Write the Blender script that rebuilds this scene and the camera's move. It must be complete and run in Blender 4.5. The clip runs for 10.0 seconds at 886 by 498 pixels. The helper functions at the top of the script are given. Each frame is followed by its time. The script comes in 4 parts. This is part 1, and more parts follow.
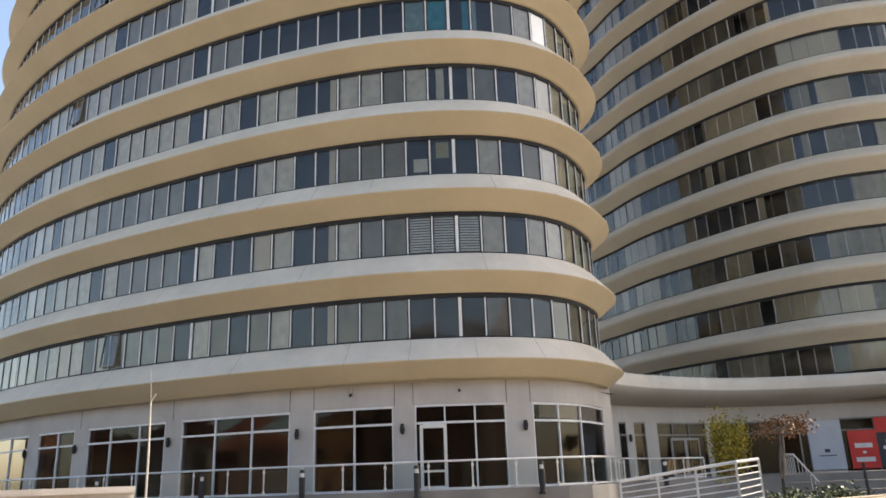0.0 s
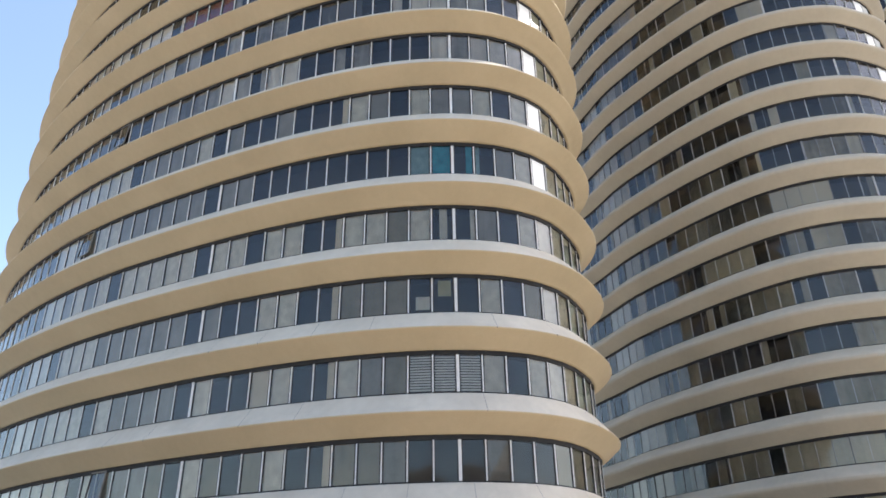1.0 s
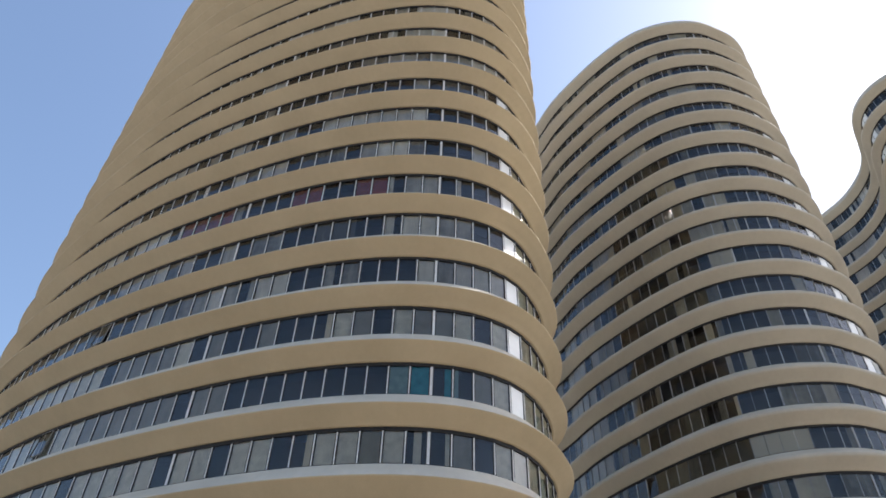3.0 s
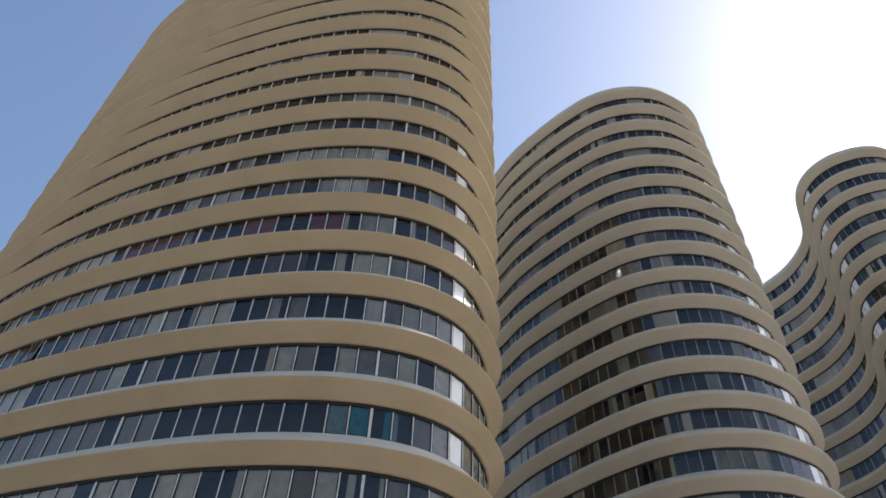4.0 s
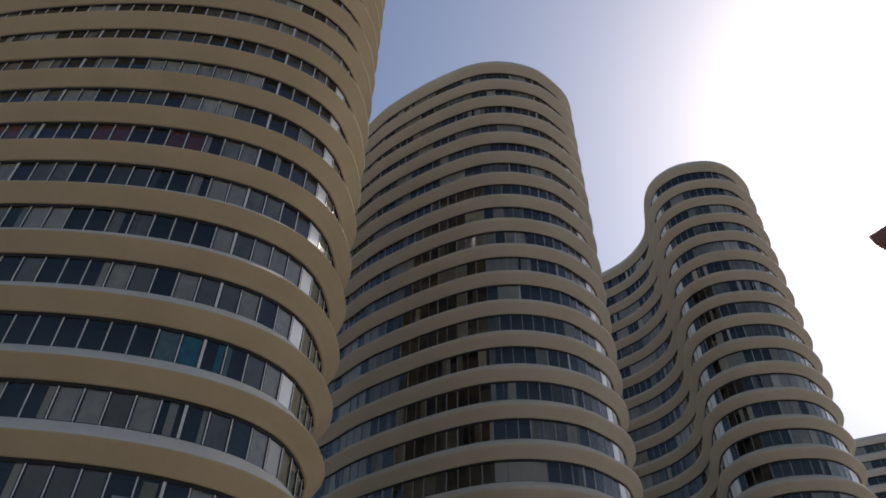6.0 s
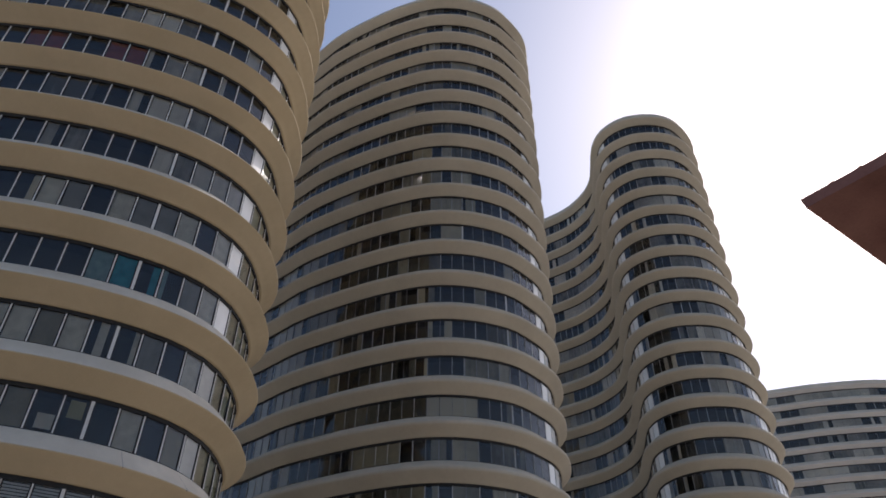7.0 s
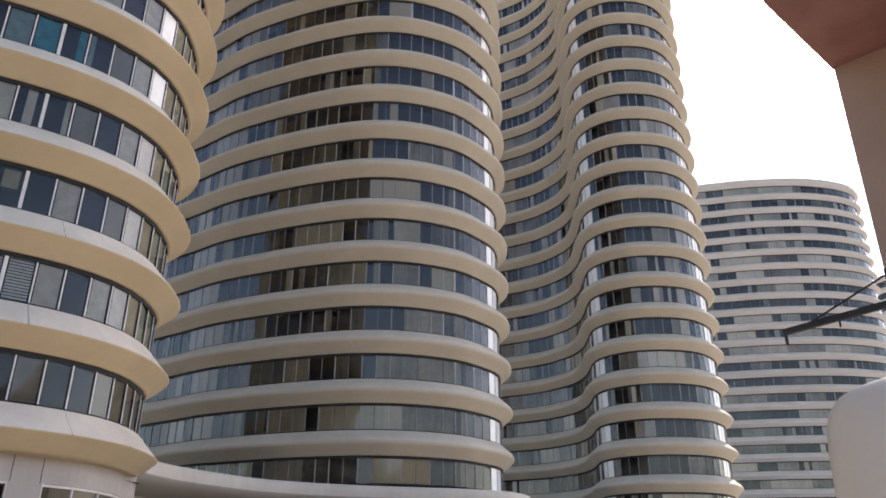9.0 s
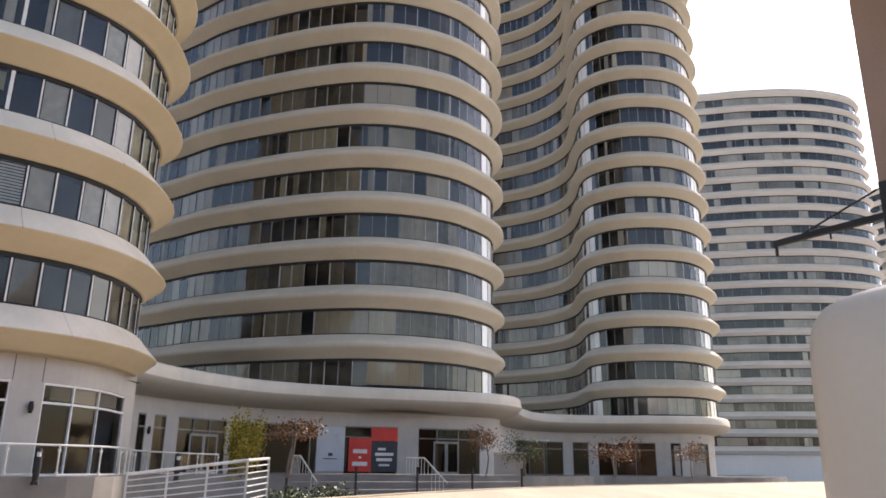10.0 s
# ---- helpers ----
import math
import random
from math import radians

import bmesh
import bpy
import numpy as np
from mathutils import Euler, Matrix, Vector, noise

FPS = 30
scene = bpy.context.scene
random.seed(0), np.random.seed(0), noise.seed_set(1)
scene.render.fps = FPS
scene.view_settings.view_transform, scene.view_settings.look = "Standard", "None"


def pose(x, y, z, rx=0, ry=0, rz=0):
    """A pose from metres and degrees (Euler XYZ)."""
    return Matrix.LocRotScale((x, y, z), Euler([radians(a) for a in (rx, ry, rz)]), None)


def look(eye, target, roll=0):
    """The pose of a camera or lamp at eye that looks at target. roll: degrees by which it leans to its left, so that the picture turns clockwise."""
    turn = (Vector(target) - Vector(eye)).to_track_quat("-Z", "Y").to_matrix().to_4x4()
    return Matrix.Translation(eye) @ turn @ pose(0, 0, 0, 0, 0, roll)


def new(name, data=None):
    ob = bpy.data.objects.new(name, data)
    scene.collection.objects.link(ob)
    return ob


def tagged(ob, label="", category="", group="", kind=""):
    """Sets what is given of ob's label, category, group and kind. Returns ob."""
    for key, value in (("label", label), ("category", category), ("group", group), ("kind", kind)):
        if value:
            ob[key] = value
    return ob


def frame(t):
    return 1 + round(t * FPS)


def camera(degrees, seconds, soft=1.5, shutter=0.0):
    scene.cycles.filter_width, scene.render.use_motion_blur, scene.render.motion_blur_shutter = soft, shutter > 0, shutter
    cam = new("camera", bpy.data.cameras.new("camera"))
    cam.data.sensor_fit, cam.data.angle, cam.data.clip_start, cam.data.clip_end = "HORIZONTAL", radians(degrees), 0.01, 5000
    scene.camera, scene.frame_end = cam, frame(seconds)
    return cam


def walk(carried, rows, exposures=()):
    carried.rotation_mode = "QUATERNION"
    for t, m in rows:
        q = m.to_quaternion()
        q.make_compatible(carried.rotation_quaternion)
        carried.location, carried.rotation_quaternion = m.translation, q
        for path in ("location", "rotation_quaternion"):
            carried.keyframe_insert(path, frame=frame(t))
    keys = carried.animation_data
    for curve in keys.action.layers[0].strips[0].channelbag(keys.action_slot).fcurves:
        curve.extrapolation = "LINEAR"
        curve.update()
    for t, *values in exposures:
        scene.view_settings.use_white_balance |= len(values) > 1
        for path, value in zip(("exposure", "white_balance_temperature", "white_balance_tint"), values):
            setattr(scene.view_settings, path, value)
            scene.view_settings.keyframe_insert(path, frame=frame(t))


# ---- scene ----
# ---- camera and its walk: one spot on the street, turning ----
EYE = (0.0, 0.0, 1.6)
cam = camera(61.06, 10.0, soft=1.7, shutter=0.0)
ROWS = [
    (0.0, 107.089, 1.931, 0.749),
    (0.5, 112.452, 1.444, 0.742),
    (1.0, 117.590, 0.901, 0.469),
    (1.5, 122.507, 0.438, 0.154),
    (2.0, 127.144, -0.145, -0.376),
    (2.5, 131.204, -0.841, -1.247),
    (4.0, 137.787, -1.828, -8.790),
    (4.5, 137.993, -1.403, -12.295),
    (5.0, 137.185, -1.221, -15.907),
    (5.5, 135.991, -0.766, -19.455),
    (7.0, 129.721, -0.324, -28.494),
    (7.5, 126.287, -0.059, -30.254),
    (8.0, 122.298, 0.034, -31.632),
    (8.5, 117.921, -0.030, -32.668),
    (9.0, 113.387, -0.117, -33.238),
    (9.5, 109.007, -0.373, -33.648),
    (10.0, 106.38, -0.616, -33.868),
]
EXPOSURES = [(0.0, 1.41, 7060, 14), (1.0, 1.60, 6620, 13), (2.5, 1.17, 6380, 12), (4.0, 0.66, 6260, 13), (5.0, 0.15, 6240, 14),
             (5.5, -0.27, 6240, 14), (7.0, 0.09, 6380, 17), (8.0, 0.50, 6520, 19), (8.5, 0.78, 6620, 19), (9.0, 1.24, 6740, 19), (10.0, 1.31, 6900, 19)]

walk(cam, [(t, pose(*EYE, rx, ry, rz)) for t, rx, ry, rz in ROWS], EXPOSURES)

# ---- world and sun ----
SUN_AZ, SUN_EL = 72.0, 44.0      # degrees right of straight ahead, above the horizon
world = bpy.data.worlds.new("sky")
scene.world = world
world.use_nodes = True
wn = world.node_tree
sky = wn.nodes.new("ShaderNodeTexSky")
sky.sky_type, sky.sun_disc = "NISHITA", False
sky.sun_elevation, sky.sun_rotation = radians(SUN_EL), radians(SUN_AZ)
sky.air_density, sky.dust_density, sky.ozone_density = 1.25, 1.8, 1.4
wn.links.new(sky.outputs[0], wn.nodes["Background"].inputs[0])
wn.nodes["Background"].inputs[1].default_value = 0.12
sun_data = bpy.data.lights.new("sun", "SUN")
sun_data.energy, sun_data.angle, sun_data.color = 3.2, radians(0.6), (1.0, 0.93, 0.82)
sun = new("sun", sun_data)
sun_dir = Vector((math.sin(radians(SUN_AZ)) * math.cos(radians(SUN_EL)), math.cos(radians(SUN_AZ)) * math.cos(radians(SUN_EL)), math.sin(radians(SUN_EL))))
sun.matrix_world = look(sun_dir * 300, (0, 0, 0))


# ---- materials ----
def material(name):
    m = bpy.data.materials.new(name)
    m.use_nodes = True
    return m, m.node_tree, m.node_tree.nodes["Principled BSDF"]


def surface(name, low, high, rough=0.6, scale=2.0, fine=40.0, bump=0.15, metal=0.0, streak=0.0, island=0.0, piece=0.0, contrast=1.0):
    """Two-scale colour variation, fine relief, optional vertical streaks (rain on render, painted folds on cloth) and
    per-piece variation.
    """
    m, nt, bsdf = material(name)
    geo = nt.nodes.new("ShaderNodeNewGeometry")
    big = nt.nodes.new("ShaderNodeTexNoise")
    big.inputs["Scale"].default_value, big.inputs["Detail"].default_value = scale, 6.0
    small = nt.nodes.new("ShaderNodeTexNoise")
    small.inputs["Scale"].default_value, small.inputs["Detail"].default_value = fine, 4.0
    nt.links.new(geo.outputs["Position"], big.inputs["Vector"])
    nt.links.new(geo.outputs["Position"], small.inputs["Vector"])
    mix = nt.nodes.new("ShaderNodeMath")
    mix.operation = "MULTIPLY_ADD"
    mix.inputs[1].default_value = 0.35
    nt.links.new(small.outputs["Fac"], mix.inputs[0])
    nt.links.new(big.outputs["Fac"], mix.inputs[2])
    value = mix.outputs[0]
    if streak:
        squash = nt.nodes.new("ShaderNodeMapping")
        squash.inputs["Scale"].default_value = (1.6, 1.6, 0.12)
        nt.links.new(geo.outputs["Position"], squash.inputs["Vector"])
        rain = nt.nodes.new("ShaderNodeTexNoise")
        rain.inputs["Scale"].default_value, rain.inputs["Detail"].default_value = 2.2, 5.0
        nt.links.new(squash.outputs[0], rain.inputs["Vector"])
        add = nt.nodes.new("ShaderNodeMath")
        add.operation = "MULTIPLY_ADD"
        add.inputs[1].default_value = streak
        nt.links.new(rain.outputs["Fac"], add.inputs[0])
        nt.links.new(value, add.inputs[2])
        value = add.outputs[0]
    for amount, kind, out in ((island, "ShaderNodeNewGeometry", "Random Per Island"), (piece, "ShaderNodeObjectInfo", "Random")):
        if amount:
            info = nt.nodes.new(kind)
            add = nt.nodes.new("ShaderNodeMath")
            add.operation = "MULTIPLY_ADD"
            add.inputs[1].default_value = amount
            nt.links.new(info.outputs[out], add.inputs[0])
            nt.links.new(value, add.inputs[2])
            value = add.outputs[0]
    total = 0.5 + 0.175 + 0.5 * (streak + island + piece)
    spread = (0.25 + 0.4 * (streak + island + piece)) / contrast
    ramp = nt.nodes.new("ShaderNodeMapRange")
    ramp.inputs["From Min"].default_value, ramp.inputs["From Max"].default_value = total - spread, total + spread
    nt.links.new(value, ramp.inputs["Value"])
    colour = nt.nodes.new("ShaderNodeMix")
    colour.data_type = "RGBA"
    colour.inputs["A"].default_value, colour.inputs["B"].default_value = (*low, 1), (*high, 1)
    nt.links.new(ramp.outputs[0], colour.inputs["Factor"])
    nt.links.new(colour.outputs["Result"], bsdf.inputs["Base Color"])
    bsdf.inputs["Roughness"].default_value, bsdf.inputs["Metallic"].default_value = rough, metal
    if bump:
        relief = nt.nodes.new("ShaderNodeBump")
        relief.inputs["Strength"].default_value, relief.inputs["Distance"].default_value = bump, 0.02
        nt.links.new(small.outputs["Fac"], relief.inputs["Height"])
        nt.links.new(relief.outputs[0], bsdf.inputs["Normal"])
    return m


def glass(name, tint, boost=1.0, rough=0.045):
    m, nt, bsdf = material(name)
    nt.nodes.remove(bsdf)
    clear = nt.nodes.new("ShaderNodeBsdfTransparent")
    clear.inputs[0].default_value = (*tint, 1)
    shine = nt.nodes.new("ShaderNodeBsdfGlossy")
    shine.inputs["Roughness"].default_value = rough
    geo = nt.nodes.new("ShaderNodeNewGeometry")
    wave = nt.nodes.new("ShaderNodeTexNoise")
    wave.inputs["Scale"].default_value = 0.9
    nt.links.new(geo.outputs["Position"], wave.inputs["Vector"])
    relief = nt.nodes.new("ShaderNodeBump")
    relief.inputs["Strength"].default_value, relief.inputs["Distance"].default_value = 0.05, 0.02
    nt.links.new(wave.outputs["Fac"], relief.inputs["Height"])
    nt.links.new(relief.outputs[0], shine.inputs["Normal"])
    fres = nt.nodes.new("ShaderNodeFresnel")
    fres.inputs["IOR"].default_value = 1.5
    gain = nt.nodes.new("ShaderNodeMath")
    gain.operation, gain.use_clamp = "MULTIPLY", True
    gain.inputs[1].default_value = boost
    nt.links.new(fres.outputs[0], gain.inputs[0])
    mix = nt.nodes.new("ShaderNodeMixShader")
    nt.links.new(gain.outputs[0], mix.inputs[0])
    nt.links.new(clear.outputs[0], mix.inputs[1])
    nt.links.new(shine.outputs[0], mix.inputs[2])
    nt.links.new(mix.outputs[0], nt.nodes["Material Output"].inputs[0])
    return m


M_CAP = surface("off_white_render", (0.49, 0.437, 0.355), (0.70, 0.628, 0.515), 0.7, 0.6, 25, 0.1, streak=0.5)
# the undersides' beige has warm light bounced off the ground painted in
M_BAND = surface("beige_render", (0.45, 0.366, 0.235), (0.59, 0.487, 0.325), 0.75, 0.35, 22, 0.12, streak=0.35)
# duller render for T2 and T3: haze and weaker ground bounce painted in
M_CAP_SHADED = surface("shaded_off_white_render", (0.44, 0.385, 0.30), (0.62, 0.55, 0.435), 0.75, 0.6, 25, 0.1, streak=0.6)
M_BAND_SHADED = surface("shaded_beige_render", (0.43, 0.382, 0.30), (0.57, 0.513, 0.41), 0.75, 0.35, 22, 0.12, streak=0.45)
M_GLASS = glass("window_glass", (0.84, 0.82, 0.77), 1.7)
M_PALE_BAND = surface("white_render", (0.58, 0.56, 0.54), (0.76, 0.74, 0.72), 0.75, 0.1, 8, 0.1, streak=0.3)
M_SHOP = glass("shop_glass", (0.52, 0.48, 0.44), 0.75)
M_FRAME = surface("aluminium_frame", (0.62, 0.61, 0.59), (0.80, 0.79, 0.76), 0.4, 3, 60, 0.05)
# frames of T2 to T5: random tones, many dark to paint their shade
M_FRAME_MIX = surface("part_shaded_frame", (0.05, 0.05, 0.05), (0.60, 0.60, 0.59), 0.4, 3, 60, 0.05, island=1.2)
M_FRAME_PIECE = surface("part_shaded_frame_piece", (0.05, 0.05, 0.05), (0.60, 0.60, 0.59), 0.4, 3, 60, 0.05, piece=1.2)
M_JOINT = surface("grey_joint", (0.16, 0.15, 0.14), (0.28, 0.27, 0.25), 0.8, 3, 40, 0.0)
M_DARK = surface("dark_frame", (0.010, 0.010, 0.011), (0.024, 0.024, 0.026), 0.8, 3, 60, 0.05)
# near-black colour holds the dimness of the rooms behind the glass
M_ROOM = surface("painted_dim_interior", (0.016, 0.017, 0.02), (0.05, 0.05, 0.052), 0.9, 0.7, 6, 0.0)
# upright streaks paint the shading of folds into the flat cloth
M_CURTAIN = surface("curtain_cloth", (0.10, 0.10, 0.10), (0.85, 0.84, 0.81), 0.9, 0.3, 3, 0.0, streak=0.5, island=1.3, contrast=1.7)
M_CURTAIN_OLIVE = surface("olive_curtain_cloth", (0.09, 0.085, 0.07), (0.60, 0.57, 0.47), 0.9, 0.3, 3, 0.0, streak=0.5, island=1.3, contrast=1.7)
M_TEAL = surface("teal_cloth", (0.01, 0.23, 0.33), (0.03, 0.40, 0.54), 0.9, 3, 30, 0.1)
M_RED = surface("red_cloth", (0.16, 0.03, 0.03), (0.30, 0.06, 0.06), 0.9, 3, 30, 0.1)
# sky glare in the rounded ends' windows, painted as opaque white panels
M_GLARE = surface("painted_glare_panel", (0.78, 0.78, 0.76), (0.88, 0.88, 0.86), 0.16, 1.5, 30, 0.01)
# for real blinds, and for cloth painted as reflected sky
M_WHITE = surface("white_blind_and_glare", (0.70, 0.70, 0.67), (0.86, 0.86, 0.83), 0.7, 3, 30, 0.05)
M_PLASTER = surface("white_plaster", (0.37, 0.335, 0.30), (0.53, 0.49, 0.44), 0.8, 0.8, 30, 0.15, streak=0.3)
M_PAVE = surface("pale_paving", (0.24, 0.205, 0.165), (0.36, 0.315, 0.26), 0.8, 0.5, 40, 0.3)
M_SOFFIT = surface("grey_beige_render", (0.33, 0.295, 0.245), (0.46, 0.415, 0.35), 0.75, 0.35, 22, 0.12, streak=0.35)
M_BRONZE = surface("bronze_frame", (0.13, 0.12, 0.11), (0.22, 0.205, 0.19), 0.5, 3, 60, 0.05)
M_ROOF = surface("roof_screed", (0.30, 0.29, 0.27), (0.42, 0.41, 0.38), 0.9, 0.5, 20, 0.2)


# ---- mesh helpers ----
def mesh_object(name, verts, faces, mat, smooth=False, parent=None, label=""):
    me = bpy.data.meshes.new(name)
    me.from_pydata(verts, [], faces)
    me.materials.append(mat)
    if smooth:
        me.shade_smooth()
    ob = new(name, me)
    if parent:
        ob.parent = parent
    return tagged(ob, label)


class Bag:
    """Collects vertices and faces for one mesh."""
    def __init__(self):
        self.v, self.f = [], []

    def quad(self, a, b, c, d):
        n = len(self.v)
        self.v += [a, b, c, d]
        self.f.append((n, n + 1, n + 2, n + 3))

    def box(self, at, ux, uy, uz, sx, sy, sz):
        """A box centred at `at` with unit axes and full sizes."""
        n = len(self.v)
        at, ux, uy, uz = Vector(at), Vector(ux) * sx / 2, Vector(uy) * sy / 2, Vector(uz) * sz / 2
        for i in (-1, 1):
            for j in (-1, 1):
                for k in (-1, 1):
                    self.v.append(tuple(at + i * ux + j * uy + k * uz))
        self.f += [tuple(n + q for q in face) for face in ((0, 1, 3, 2), (4, 6, 7, 5), (0, 4, 5, 1), (2, 3, 7, 6), (0, 2, 6, 4), (1, 5, 7, 3))]

    def tube(self, a, b, r, seg=8, r2=None):
        a, b = Vector(a), Vector(b)
        q = (b - a).to_track_quat("Z", "Y")
        n = len(self.v)
        for p, rr in ((a, r), (b, r if r2 is None else r2)):
            for i in range(seg):
                w = 2 * math.pi * i / seg
                self.v.append(tuple(p + q @ Vector((rr * math.cos(w), rr * math.sin(w), 0))))
        for i in range(seg):
            j = (i + 1) % seg
            self.f.append((n + i, n + j, n + seg + j, n + seg + i))
        self.f.append(tuple(n + i for i in reversed(range(seg))))
        self.f.append(tuple(n + seg + i for i in range(seg)))

    def make(self, name, mat, parent=None, label="", smooth=False):
        return mesh_object(name, self.v, self.f, mat, smooth, parent, label)


def egg(cx, cy, left, right, b, turn, ex_left, ex_right, n=1440):
    """A superellipse whose two ends have half lengths and exponents of their own."""
    out = []
    for i in range(n):
        w = 2 * math.pi * i / n
        c, s = math.cos(w), math.sin(w)
        a, ex = (left, ex_left) if c < 0 else (right, ex_right)
        u, v = a * math.copysign(abs(c) ** (2 / ex), c), b * math.copysign(abs(s) ** (2 / ex), s)
        out.append((cx + u * math.cos(turn) - v * math.sin(turn), cy + u * math.sin(turn) + v * math.cos(turn)))
    return np.array(out)


def spline(ctrl, closed=True, n=60):
    """Centripetal-like smooth curve through control points."""
    c = np.array(ctrl, float)
    m = len(c)
    out = []
    for i in range(m if closed else m - 1):
        if closed:
            p0, p1, p2, p3 = (c[(i + k) % m] for k in (-1, 0, 1, 2))
        else:
            p0, p1, p2, p3 = c[max(i - 1, 0)], c[i], c[i + 1], c[min(i + 2, m - 1)]
        for s in np.arange(n) / n:
            out.append(0.5 * (2 * p1 + (p2 - p0) * s + (2 * p0 - 5 * p1 + 4 * p2 - p3) * s * s + (3 * p1 - p0 - 3 * p2 + p3) * s ** 3))
    if not closed:
        out.append(c[-1])
    return np.array(out)


def resample(c, step, closed=True, start=None, even=1):
    """Points at equal arc length, counted from the curve's point nearest to start, counter-clockwise when closed."""
    if closed:
        area = np.sum(c[:, 0] * np.roll(c[:, 1], -1) - c[:, 1] * np.roll(c[:, 0], -1))
        if area < 0:
            c = c[::-1]
        if start is not None:
            c = np.roll(c, -int(np.argmin(np.hypot(*(c - np.array(start)).T))), axis=0)
        c = np.vstack([c, c[:1]])
    d = np.concatenate([[0], np.cumsum(np.hypot(*np.diff(c, axis=0).T))])
    n = max(2, round(d[-1] / (step * even))) * even
    s = np.linspace(0, d[-1], n + 1)
    p = np.stack([np.interp(s, d, c[:, 0]), np.interp(s, d, c[:, 1])], 1)
    return p[:-1] if closed else p


def normals(p, closed=True):
    """Outward normals (to the right of the way)."""
    t = np.roll(p, -1, 0) - np.roll(p, 1, 0) if closed else np.gradient(p, axis=0)
    t = t / np.hypot(*t.T)[:, None]
    return np.stack([t[:, 1], -t[:, 0]], 1)


def sweep(name, p, nrm, profile, mat, closed=True, parent=None, label="", smooth=True):
    """Sweeps a profile of (offset outward, height) along a plan curve."""
    verts = [(float(a[0] + o * b[0]), float(a[1] + o * b[1]), z) for a, b in zip(p, nrm) for o, z in profile]
    m, n = len(profile), len(p)
    faces = []
    for i in range(n if closed else n - 1):
        j = (i + 1) % n
        for k in range(m - 1):
            faces.append((i * m + k, i * m + k + 1, j * m + k + 1, j * m + k))
    ob = mesh_object(name, verts, faces, mat, smooth, parent, label)
    return ob


# ---- towers ----
SILL, STOREY, GLAZED = 6.2, 3.0, 1.58      # first sill above the street, storey, window height
TERRACE = 1.26
FLOORS = 22
rng = random.Random(7)

# each storey's band is a wedge: a white upper slope, a crisp lip, a beige slope back to the window head
CAP = [(-0.04, 0.0), (0.03, -0.008), (0.08, -0.05), (0.32, -0.335), (0.55, -0.59), (0.705, -0.755), (0.735, -0.795)]
BAND = [(0.735, -0.795), (0.75, -0.815), (0.74, -0.84), (0.70, -0.87), (0.49, -1.055), (0.27, -1.235), (0.06, -1.395), (0.04, -1.42), (-0.16, -1.42)]
# the second and third towers' bands have a softer, rounded lip
CAP_SOFT = [(-0.04, 0.0), (0.03, -0.008), (0.08, -0.05), (0.32, -0.32), (0.53, -0.53), (0.645, -0.67), (0.70, -0.79)]
BAND_SOFT = [(0.70, -0.79), (0.715, -0.86), (0.70, -0.92), (0.64, -0.98), (0.47, -1.10), (0.27, -1.245), (0.06, -1.395), (0.04, -1.42), (-0.16, -1.42)]


